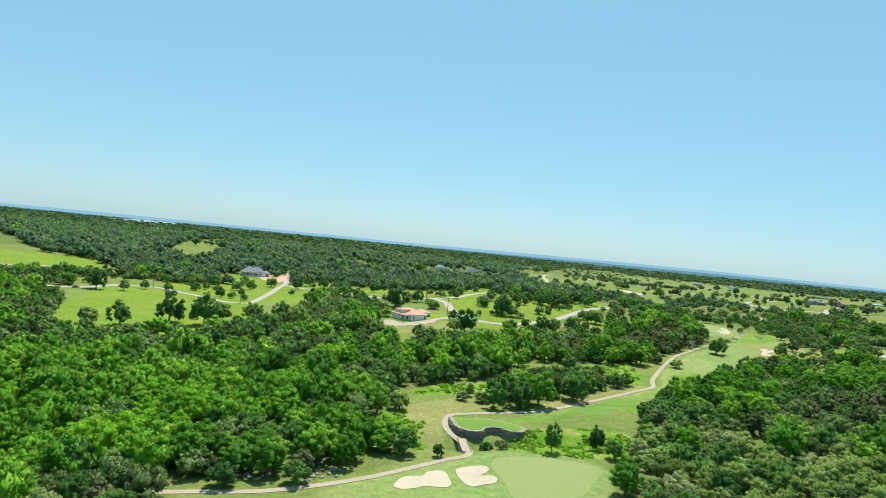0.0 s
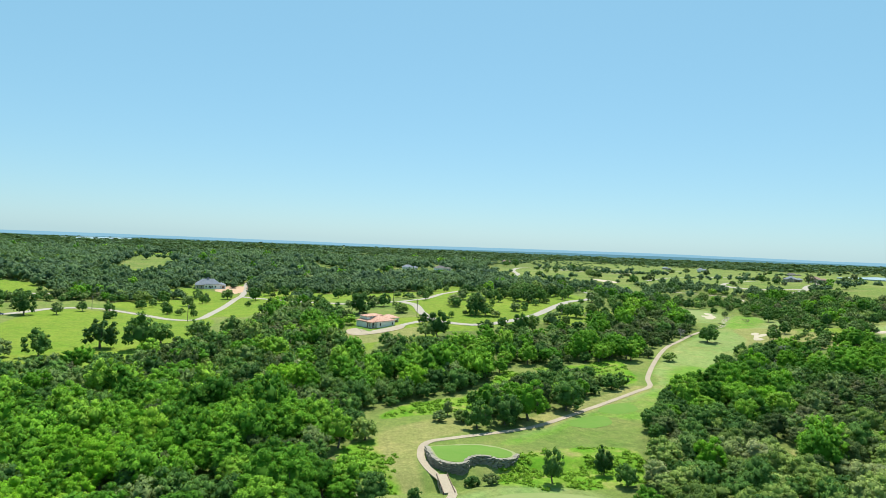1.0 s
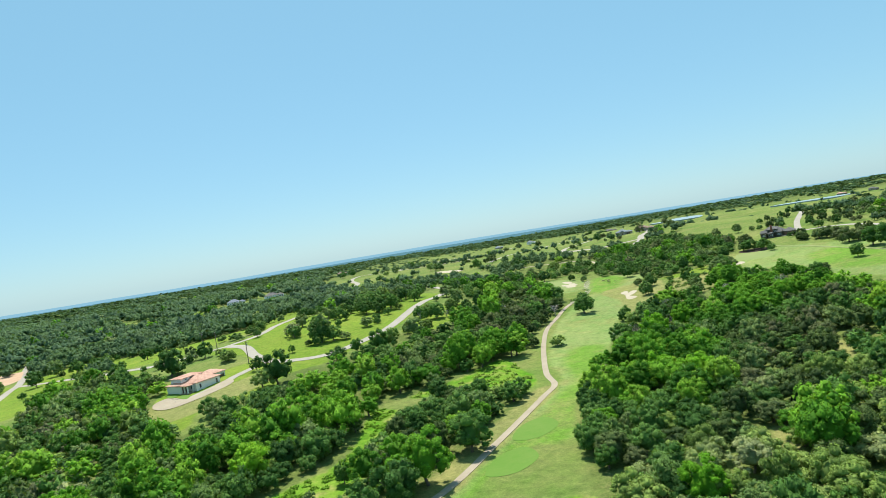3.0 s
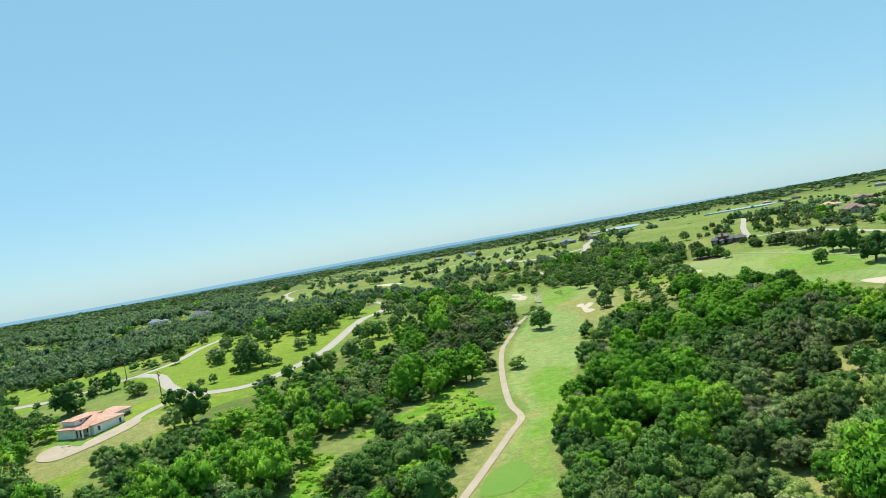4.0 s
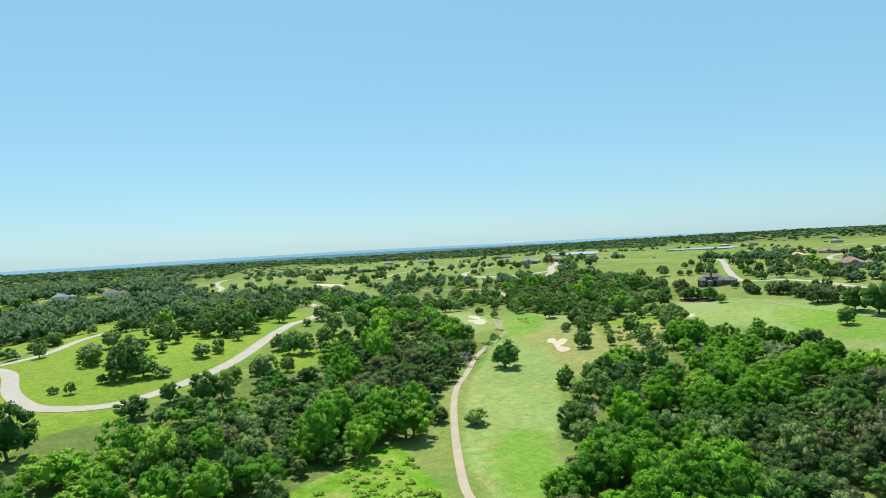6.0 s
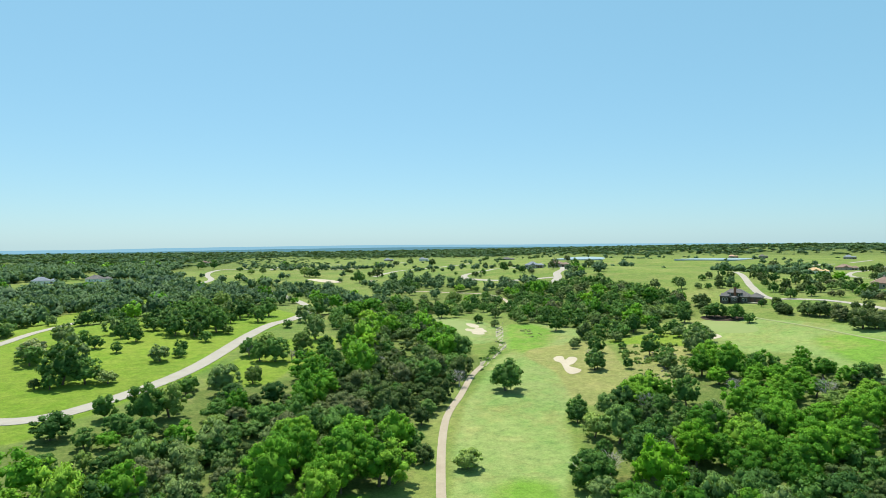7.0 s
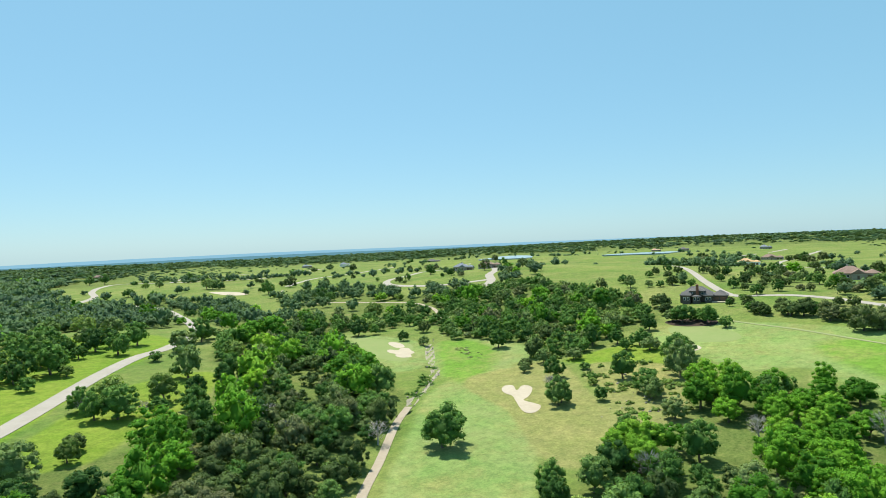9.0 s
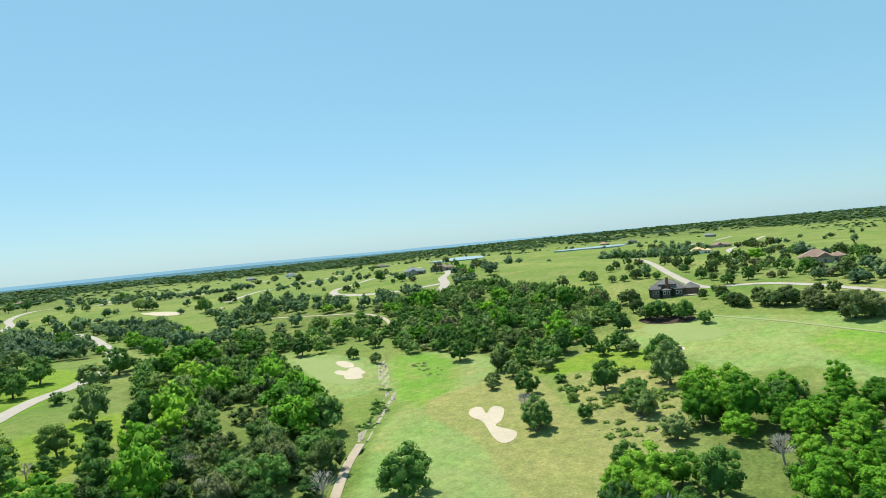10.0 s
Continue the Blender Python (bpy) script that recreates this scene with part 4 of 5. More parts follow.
# drifts in which one kind prevails: kind, how strongly, outline
DRIFTS = [
    ("cedar", 0.42, [(169, 273), (182, 265), (180, 248), (156, 220), (139, 213), (134, 216), (126, 217), (122, 224), (142, 248)]),
    ("elm", 0.42, [(123, 287), (136, 287), (160, 295), (195, 303), (236, 310), (218, 280), (185, 270), (161, 266), (118, 227), (106, 232), (84, 215), (83, 233)]),
    ("scrub", 0.42, [(96, 223), (119, 221), (129, 216), (169, 219), (104, 182), (81, 210)]),
    ("scrub", 0.48, [(60, 190), (90, 215), (104, 182), (170, 215), (220, 250), (260, 220), (200, 120), (100, 100), (60, 140)]),
    ("ash", 0.44, [(-140, 205), (-110, 200), (-70, 190), (-40, 200), (-14, 190), (-8, 165), (-30, 140), (-72, 130), (-110, 130)]),
    ("ash", 0.30, [(84, 232), (118, 232), (165, 268), (205, 300), (150, 292), (104, 262)]),
    ("elm", 0.40, [(-140, 205), (-123, 232), (-86, 228), (-52, 232), (-18, 214), (-8, 177), (-11, 150), (-42, 130), (-72, 126), (-100, 130)]),
    ("cedar", 0.22, [(94, 378), (108, 378), (132, 404), (163, 433), (158, 392), (135, 359), (118, 337), (104, 329), (92, 338), (85, 353)]),
    ("elm", 0.4, [(86, 337), (96, 336), (105, 332), (108, 316), (103, 304), (78, 317)]),
    ("elm", 0.42, [(221, 346), (234, 341), (250, 332), (249, 324), (234, 312), (197, 297), (192, 310), (204, 324), (205, 333)]),
    ("elm", 0.35, [(-20, 240), (0, 262), (30, 282), (60, 292), (40, 320), (0, 300), (-30, 270)]),
]
DRIFTS = [(k, f, spline(p, 6.0, True)) for k, f, p in DRIFTS]


def pick_kind(x, y, r):
    """Kinds grow in drifts: bright elms by the creek in the west, cedars in the middle, scrub in the south-east."""
    names = ("oak", "elm", "cedar", "scrub", "ash")
    base = {"oak": 0.36, "elm": 0.10, "cedar": 0.16, "scrub": 0.0, "ash": -0.12}
    score = np.stack([base[k] + 0.55 * field(x, y, 24, 70 + i) + 0.5 * r.rand(len(x)) + sum(f * cover(x, y, p, 6) for kind, f, p in DRIFTS if kind == k) for i, k in enumerate(names)])
    return np.array(names, dtype=object)[np.argmax(score, 0)]


def stand(name, label, x, y, w, kinds, model, seed, spread=1.0, mat=None):
    """Many trees in one mesh a kind, for woods in which nobody could count them."""
    r = np.random.RandomState(seed)
    z = height(x, y)
    for k in KINDS:
        sel = np.where(kinds == k)[0]
        if not len(sel):
            continue
        which = r.randint(0, len(model[k]), len(sel))
        V, F, N, T, count = [], [], [], [], 0
        for m in range(len(model[k])):
            v, f, nm = model[k][m]
            s = sel[which == m]
            if not len(s):
                continue
            a, sc = r.rand(len(s)) * 6.283, w[s] / 8.0 * 0.94
            up = sc * (0.70 + 0.65 * r.rand(len(s)))
            c, sn = np.cos(a) * sc, np.sin(a) * sc
            vx = v[None, :, 0] * c[:, None] - v[None, :, 1] * sn[:, None] + x[s][:, None]
            vy = v[None, :, 0] * sn[:, None] + v[None, :, 1] * c[:, None] + y[s][:, None]
            vz = v[None, :, 2] * up[:, None] + z[s][:, None]
            V.append(np.stack([vx, vy, vz], -1).reshape(-1, 3))
            ca, sa = np.cos(a)[:, None], np.sin(a)[:, None]
            N.append(np.stack([nm[None, :, 0] * ca - nm[None, :, 1] * sa, nm[None, :, 0] * sa + nm[None, :, 1] * ca, np.repeat(nm[None, :, 2], len(s), 0)], -1).reshape(-1, 3))
            F.append((f[None] + (np.arange(len(s)) * len(v))[:, None, None] + count).reshape(-1, 3))
            T.append(np.repeat(r.rand(len(s)) * spread, len(v)))
            count += len(v) * len(s)
        me = fast_mesh(name, np.vstack(V), np.vstack(F), mat or KINDS[k][0], np.vstack(N))
        me.attributes.new("tint", 'FLOAT', 'POINT').data.foreach_set("value", np.concatenate(T).astype(np.float32))
        tagged(new(name, me), label % {"oak": "dark green oaks", "elm": "bright green elms", "ash": "lime green ashes", "cedar": "olive cedars", "scrub": "grey-green scrub trees"}[k], "woodland", kind="stuff")


def models(n_var, lobes_cut, n_leaves, leaf):
    out = {}
    for k, (mat, lobes, tall, wide, n, lf, stem, label) in KINDS.items():
        out[k] = []
        for i in range(n_var):
            v, f, nm = crown(200 + 10 * i + len(k), max(1, lobes - lobes_cut), tall, wide, n_leaves, leaf)
            v[:, 2] += stem * 0.6
            out[k].append((v, f, nm))
    return out


def free(x, y):
    ok = np.ones(len(x), bool)
    for tx, ty, tw in taken:
        ok &= np.hypot(x - tx, y - ty) > tw * 0.5 + 1.2
    return ok


# near woods
wx, wy = scatter(-320, 360, 60, 560, 5.7, 21, wooded)
ok = free(wx, wy) & (np.arctan2(wx, wy) > -0.73) & (np.arctan2(wx + 20, wy) < 1.05) & (np.hypot(wx, wy) > 85)
wx, wy = wx[ok], wy[ok]
r = np.random.RandomState(5)
wk = pick_kind(wx, wy, r)
ww = 4.6 + 4.6 * r.rand(len(wx)) ** 1.3 + (2.0 + 2.0 * r.rand(len(wx)) ** 2) * ((wk == "elm") | (wk == "ash")) - 0.3 * (wk == "cedar")
ww = ww * (1 - 0.20 * smooth(180, 196, wx) * smooth(272, 286, wy))
front = away(wx, wy, [(0, 150), (70, 220), (105, 320), (200, 320)])
order = np.argsort(front)
made = {k: 0 for k in KINDS}
single = np.zeros(len(wx), bool)
for i in order:
    if made[wk[i]] < {"oak": 40, "elm": 150, "ash": 100, "cedar": 110, "scrub": 150}[wk[i]]:
        made[wk[i]] += 1
        single[i] = True
        tree(wk[i], int(r.randint(5)), wx[i], wy[i], ww[i], r.rand() * 6.28, 0.80 + 0.40 * r.rand())
close = away(wx, wy, [(-60, 150), (40, 190), (90, 310), (190, 325)]) < 95
for rest, name, label, model, seed in ((~single & close, "woodland", "dense woodland of %s, crowns touching", models(5, 8, 980, 0.27), 31),
                                       (~single & ~close, "woodland", "woodland of %s on the slopes beyond", models(5, 13, 330, 0.46), 34)):
    stand(name, label, wx[rest], wy[rest], ww[rest], wk[rest], model, seed)

# woods of the middle distance
far = lambda x, y: wooded(x, y) * ~((x > -320) & (x < 360) & (y > 60) & (y < 560))
def in_view(x, y):
    a = np.arctan2(x - 60, y - 150)
    return (a > -0.78) & (a < 1.42)
mx, my = scatter(-900, 1100, 60, 1250, 8.4, 22, lambda x, y: far(x, y) * in_view(x, y))
ok = free(mx, my)
mx, my = mx[ok], my[ok]
mk = np.where(r.rand(len(mx)) < 0.5, "oak", pick_kind(mx, my, r)).astype(object)
mk[((mk == "cedar") | (mk == "ash")) & (my > 560)] = "oak"
mk[(mk != "oak") & (r.rand(len(mk)) < 0.6 * smooth(430, 560, my))] = "oak"
mw = 5.2 + 4.8 * r.rand(len(mx)) ** 1.6 + (2.6 + 2.0 * r.rand(len(mx))) * (1 - community(mx, my))
# oaks and cedars out here take the leaf colour with haze painted in
dull = (mk == "oak") | (mk == "cedar")
midway = np.hypot(mx - 60, my - 150) < 640
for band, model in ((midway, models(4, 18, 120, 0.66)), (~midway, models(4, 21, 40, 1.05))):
    for sel, leaf_mat in ((dull & band, HAZY_LEAVES), (~dull & band, None)):
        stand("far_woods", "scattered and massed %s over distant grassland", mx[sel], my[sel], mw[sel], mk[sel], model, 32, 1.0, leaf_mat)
beyond = lambda x, y: wooded(x, y) * ~((x > -900) & (x < 1100) & (y < 1250)) * in_view(x, y) * (np.hypot(x, y) < 4500)
b1 = scatter(-2200, 2600, 200, 2500, 22.0, 23, lambda x, y: beyond(x, y) * (np.hypot(x, y) < 2300))
b2 = scatter(-3600, 4300, 200, 4500, 40.0, 24, lambda x, y: beyond(x, y) * (np.hypot(x, y) >= 2300))
bx, by = np.concatenate([b1[0], b2[0]]), np.concatenate([b1[1], b2[1]])
bk = np.full(len(bx), "oak", dtype=object)
bw = np.where(community(bx, by) > 0.4, 7 + 5 * r.rand(len(bx)), 12 + 13 * r.rand(len(bx)))
flat = models(3, 30, 9, 2.6)
bw = bw * np.where(np.hypot(bx, by) > 2300, 1.35, 1.0)
for k in flat:
    flat[k] = [(v * np.array([1, 1, 0.3]), f, nm) for v, f, nm in flat[k]]
# leaf colour with the haze painted in, as for the middle distance
stand("distant_woods", "continuous distant woodland of %s to the horizon", bx, by, bw, bk, flat, 33, 0.9, HAZY_LEAVES)


# lush weeds along the stream and in the rough
def weed_bed(label, area, gap, seed, chance=0.85, mat=WEED, big=1.0):
    p = area
    r = np.random.RandomState(seed)
    qx, qy = scatter(p[:, 0].min(), p[:, 0].max(), p[:, 1].min(), p[:, 1].max(), gap, seed, lambda x, y: cover(x, y, p, 1.5) * chance * smooth(0.25, 0.5, field(x, y, 6, seed)))
    ok = free(qx, qy) & (away(qx, qy, LINES["cart"][1]) > 2.4)
    qx, qy = qx[ok], qy[ok]
    V, F, N, count = [], [], [], 0
    for x, y in zip(qx, qy):
        wide = (0.9 + 1.5 * r.rand() ** 2) * big
        v, f, nm = crown(r.randint(9999), 4, wide * 0.26, wide, 44, 0.16 + 0.05 * wide)
        V.append(v + np.array([x, y, float(height(x, y)) - 0.10]))
        N.append(nm)
        F.append(f + count)
        count += len(v)
    if V:
        tagged(new("weeds", fast_mesh("weeds", np.vstack(V), np.vstack(F), mat, np.vstack(N))), label, "weeds", kind="stuff")


weed_bed("lush green weeds beside the stream bed", WEEDY[2], 1.25, 61)
weed_bed("bright green weeds on the slope above the path", WEEDY[0], 1.7, 62, 0.6)
weed_bed("green weeds between the trees and the path", WEEDY[1], 1.5, 63, 0.7)
weed_bed("green weeds in a gap of the woods", WEEDY[3], 1.5, 64, 0.6)
weed_bed("pale flowering weeds in the green hollow", spline([(228, 444), (231, 443), (227, 429), (221, 425), (220, 433)], 2.0, True), 1.3, 68, 0.5, SCRUB, 0.8)
weed_bed("green reeds and weeds on the creek bank", spline([(203, 430), (206, 427), (200, 418), (194, 411), (189, 408), (184, 403), (181, 405), (192, 415)], 2.0, True), 1.1, 69, 0.9, OAK, 0.9)
weed_bed("low grey-green brush on the dry slope", spline([(196, 334), (208, 335), (236, 350), (248, 364), (240, 388), (228, 382), (216, 360), (202, 348)], 4.0, True), 2.6, 66, 0.75, SCRUB, 1.7)
weed_bed("low scrub between the woods and the fairway", spline([(234, 400), (250, 396), (262, 400), (240, 412), (232, 410)], 4.0, True), 2.4, 67, 0.8, SCRUB, 1.7)


# ---- water and distance ----
WATER, wt, wb = material("pond_water")
wb.inputs["Base Color"].default_value = (0.20, 0.28, 0.30, 1)
wb.inputs["Roughness"].default_value = 0.45
wbump = node(wt, "ShaderNodeBump", Strength=0.05, Distance=0.1)
wt.links.new(noise_at(wt, 0.8, 3), wbump.inputs["Height"])
wt.links.new(wbump.outputs["Normal"], wb.inputs["Normal"])


def pond(outline, level):
    """A sheet of still water with a shallow rim."""
    p = spline(outline, 8.0, True)
    c = p.mean(0)
    verts = [(c[0], c[1], level)] + [(x, y, level) for x, y in p] + [(x, y, level - 4.0) for x, y in p]
    n = len(p)
    faces = [(0, 1 + i, 1 + (i + 1) % n) for i in range(n)] + [(1 + i, 1 + n + i, 1 + n + (i + 1) % n, 1 + (i + 1) % n) for i in range(n)]
    return tagged(new("water", mesh_of("water", verts, faces, WATER)), "pale blue still pond among mown grass", "pond", kind="structure")


pond([(712, 1040), (740, 1000), (775, 990), (820, 1030), (868, 1090), (880, 1130), (850, 1140), (780, 1085)], 26.15)
pond(LAKE, float(np.max(height(*np.transpose(LAKE)))) + 0.3)
pond([(838, 895), (860, 862), (900, 826), (940, 840), (985, 860), (950, 895), (900, 912)], 26.65)



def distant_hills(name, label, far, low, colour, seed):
    """A ridge on the horizon, a backdrop with the haze blue painted into its glow."""
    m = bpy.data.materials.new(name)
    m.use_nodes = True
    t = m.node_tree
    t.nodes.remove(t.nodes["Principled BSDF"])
    # emission gives the hazy colour; the ridge glows by itself, unlit by the sun
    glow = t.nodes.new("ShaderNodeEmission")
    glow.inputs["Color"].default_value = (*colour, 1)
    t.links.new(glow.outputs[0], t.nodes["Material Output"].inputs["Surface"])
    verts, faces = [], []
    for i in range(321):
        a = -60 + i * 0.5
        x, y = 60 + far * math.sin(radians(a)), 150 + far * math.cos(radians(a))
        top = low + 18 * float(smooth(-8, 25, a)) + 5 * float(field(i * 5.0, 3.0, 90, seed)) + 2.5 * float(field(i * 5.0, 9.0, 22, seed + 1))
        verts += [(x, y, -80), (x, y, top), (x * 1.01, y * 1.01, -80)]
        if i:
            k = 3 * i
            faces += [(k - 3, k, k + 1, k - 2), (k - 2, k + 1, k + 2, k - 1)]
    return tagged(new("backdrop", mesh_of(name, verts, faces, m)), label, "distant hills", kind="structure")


distant_hills("far_ridge", "low hills on the horizon, haze blue in their glowing colour", 4640, 19, (0.21, 0.40, 0.52), 41)
distant_hills("near_ridge", "darker wooded ridge before the hills, haze blue in its glowing colour", 4450, 2, (0.105, 0.235, 0.285), 51)


# ---- houses ----
def tiled(name, lo, hi, course=0.35):
    """Roofing in courses, with stains."""
    m = plain(name, lo, hi, 1.0, 0.8)
    t = m.node_tree
    b = t.nodes["Principled BSDF"]
    tc = t.nodes.new("ShaderNodeTexCoord")
    w = node(t, "ShaderNodeTexWave", Scale=1.0 / course * 0.32, Distortion=0.6, Detail=2.0)
    t.links.new(tc.outputs["Object"], w.inputs["Vector"])
    bn = node(t, "ShaderNodeBump", Strength=0.7, Distance=0.08)
    t.links.new(w.outputs["Fac"], bn.inputs["Height"])
    t.links.new(bn.outputs["Normal"], b.inputs["Normal"])
    return m


RED_TILE = tiled("clay_tile", (0.34, 0.155, 0.105), (0.66, 0.43, 0.33))
SLATE = tiled("slate", (0.115, 0.108, 0.105), (0.20, 0.185, 0.175))
DARK_STONE = plain("dark_stone", (0.075, 0.065, 0.055), (0.15, 0.13, 0.11), 1.5, 0.9, 0.5)
GREY_ROOF = tiled("grey_shingle", (0.17, 0.19, 0.22), (0.26, 0.28, 0.32))
TAN_ROOF = tiled("tan_shingle", (0.20, 0.135, 0.105), (0.34, 0.24, 0.19))
ORANGE_ROOF = tiled("orange_decking", (0.52, 0.33, 0.16), (0.64, 0.45, 0.25))
STUCCO = plain("cream_stucco", (0.76, 0.73, 0.67), (0.84, 0.81, 0.75), 1.0, 0.9, 0.2)
BRICK = plain("chimney_brick", (0.20, 0.085, 0.06), (0.30, 0.14, 0.10), 2.0, 0.9, 0.3)
STONE = plain("house_stone", (0.30, 0.26, 0.22), (0.46, 0.41, 0.35), 1.5, 0.9, 0.5)
WHITE = plain("white_paint", (0.72, 0.72, 0.70), (0.82, 0.82, 0.80), 1.0, 0.7)
WOOD = plain("brown_door_wood", (0.10, 0.055, 0.035), (0.17, 0.10, 0.06), 2.0, 0.6)
GLASS, gt, gb = material("window_glass")
gb.inputs["Base Color"].default_value = (0.03, 0.04, 0.05, 1)
gb.inputs["Roughness"].default_value = 0.05


def box_bm(x0, x1, y0, y1, z0, z1, bevel=0.0):
    bm = bmesh.new()
    bmesh.ops.create_cube(bm, size=1.0, matrix=Matrix.Translation(((x0 + x1) / 2, (y0 + y1) / 2, (z0 + z1) / 2)) @ Matrix.Diagonal((x1 - x0, y1 - y0, z1 - z0, 1)))
    if bevel:
        bmesh.ops.bevel(bm, geom=bm.edges[:], offset=bevel, segments=1, affect='EDGES')
    return bm


def hip_bm(x0, x1, y0, y1, z, pitch=0.42, over=0.6, thick=0.22, gable=False):
    """A hipped or gabled roof over a rectangle, with eaves and thickness."""
    x0, x1, y0, y1 = x0 - over, x1 + over, y0 - over, y1 + over
    w, d = x1 - x0, y1 - y0
    run = min(w, d) / 2
    rise = run * pitch
    inset = 0.0 if gable else run
    if w >= d:
        r0, r1 = (x0 + inset, (y0 + y1) / 2), (x1 - inset, (y0 + y1) / 2)
    else:
        r0, r1 = ((x0 + x1) / 2, y0 + inset), ((x0 + x1) / 2, y1 - inset)
    if abs(r0[0] - r1[0]) + abs(r0[1] - r1[1]) < 0.2:
        r1 = (r1[0] + 0.1, r1[1] + 0.1)
    bm = bmesh.new()
    low = [bm.verts.new((x, y, z - thick)) for x, y in ((x0, y0), (x1, y0), (x1, y1), (x0, y1))]
    eav = [bm.verts.new((x, y, z)) for x, y in ((x0, y0), (x1, y0), (x1, y1), (x0, y1))]
    a, b = bm.verts.new((*r0, z + rise)), bm.verts.new((*r1, z + rise))
    for i in range(4):
        j = (i + 1) % 4
        bm.faces.new((low[i], low[j], eav[j], eav[i]))
    bm.faces.new(low[::-1])
    if w >= d:
        quads = ((eav[0], eav[1], b, a), (eav[1], eav[2], b), (eav[2], eav[3], a, b), (eav[3], eav[0], a))
    else:
        quads = ((eav[0], eav[1], a), (eav[1], eav[2], b, a), (eav[2], eav[3], b), (eav[3], eav[0], a, b))
    for q in quads:
        bm.faces.new(q)
    return bm


def window(parent, x, y, z, wide, tall, side):
    """A window on a wall that faces -y, +y, -x or +x: a frame with a pane set back in it."""
    t = 0.12
    if side in "NS":
        o = -t if side == "S" else t
        f = part("window", box_bm(x - wide / 2, x + wide / 2, min(y, y + o), max(y, y + o), z, z + tall), WHITE, parent)
        part("pane", box_bm(x - wide / 2 + 0.12, x + wide / 2 - 0.12, min(y + o, y + o * 1.25), max(y + o, y + o * 1.25), z + 0.12, z + tall - 0.12), GLASS, f)
    else:
        o = -t if side == "W" else t
        f = part("window", box_bm(min(x, x + o), max(x, x + o), y - wide / 2, y + wide / 2, z, z + tall), WHITE, parent)
        part("pane", box_bm(min(x + o, x + o * 1.25), max(x + o, x + o * 1.25), y - wide / 2 + 0.12, y + wide / 2 - 0.12, z + 0.12, z + tall - 0.12), GLASS, f)


def door(parent, x, y, wide, tall, side, mat=None, name="door"):
    t = 0.1
    if side in "NS":
        o = -t if side == "S" else t
        return part(name, box_bm(x - wide / 2, x + wide / 2, min(y, y + o), max(y, y + o), 0.05, tall), mat or WOOD, parent)
    o = -t if side == "W" else t
    return part(name, box_bm(min(x, x + o), max(x, x + o), y - wide / 2, y + wide / 2, 0.05, tall), mat or WOOD, parent)


def house_root(name, x, y, turn, label, size=1.0):
    root = new(name)
    root.matrix_basis = pose(x, y, float(height(x, y)) + 0.15, 0, 0, turn) @ Matrix.Diagonal((size, size, size, 1))
    return tagged(root, label, "house")


def block(root, x0, x1, y0, y1, tall, wall_mat, roof_mat, pitch=0.42, base=-1.6, gable=False, bottom=None):
    part("wall", box_bm(x0, x1, y0, y1, base if bottom is None else bottom, tall), wall_mat, root)
    part("roof", hip_bm(x0, x1, y0, y1, tall + 0.22, pitch, gable=gable), roof_mat, root)


def tiled_house():
    """The cream house with clay tile roofs on the hill; x runs along its long white wall."""
    h = house_root("house", -15, 377, 45, "cream stucco house with red clay tile roofs and paved terrace")
    block(h, 0.5, 13.5, 0.5, 12.5, 3.3, STUCCO, RED_TILE, 0.36)
    block(h, -1.0, 10.5, 7.4, 13.5, 5.6, STUCCO, RED_TILE, 0.24, bottom=3.4)
    block(h, -3.0, 2.5, 6.0, 14.0, 3.2, STUCCO, RED_TILE, 0.32)
    block(h, 12.8, 22.8, 7.0, 15.0, 3.5, STUCCO, RED_TILE, 0.36)
    for x in (2.6, 11.6):
        window(h, x, 0.5, 0.8, 1.1, 1.9, "S")
    window(h, 0.5, 3.0, 0.9, 1.6, 1.8, "W")
    for x in (16.3, 20.4):
        # no real opening: a dark slab on the wall imitates the bay's inner shade
        bay_panel = part("dark_bay_panel", box_bm(x - 1.65, x + 1.65, 6.88, 6.99, 0.05, 2.85, 0.02), WOOD, h, "dark panel standing in for the shade of an open garage bay")
        part("garage_door", box_bm(x - 1.5, x + 1.5, 6.83, 6.87, 2.45, 2.8, 0.01), WHITE, bay_panel)
    for x in (1.5, 4.0, 6.5, 9.0):
        window(h, x, 7.4, 4.75, 1.2, 0.6, "S")
    # open porch at the terrace end
    part("porch_floor", box_bm(-3.4, 0.4, 1.2, 5.9, -1.2, 0.12), CONCRETE, h)
    part("porch_roof", hip_bm(-2.9, 0.4, 1.8, 7.5, 3.15, 0.30, 0.5), RED_TILE, h)
    for x in (-2.8, -0.2):
        part("column", box_bm(x - 0.25, x + 0.25, 1.7, 2.2, -0.5, 2.95, 0.06), STUCCO, h)
    for y in (3.8, 5.6):
        part("column", box_bm(-3.05, -2.55, y - 0.25, y + 0.25, -0.5, 2.95, 0.06), STUCCO, h)
    door(h, -1.2, 6.0, 2.4, 2.5, "S")


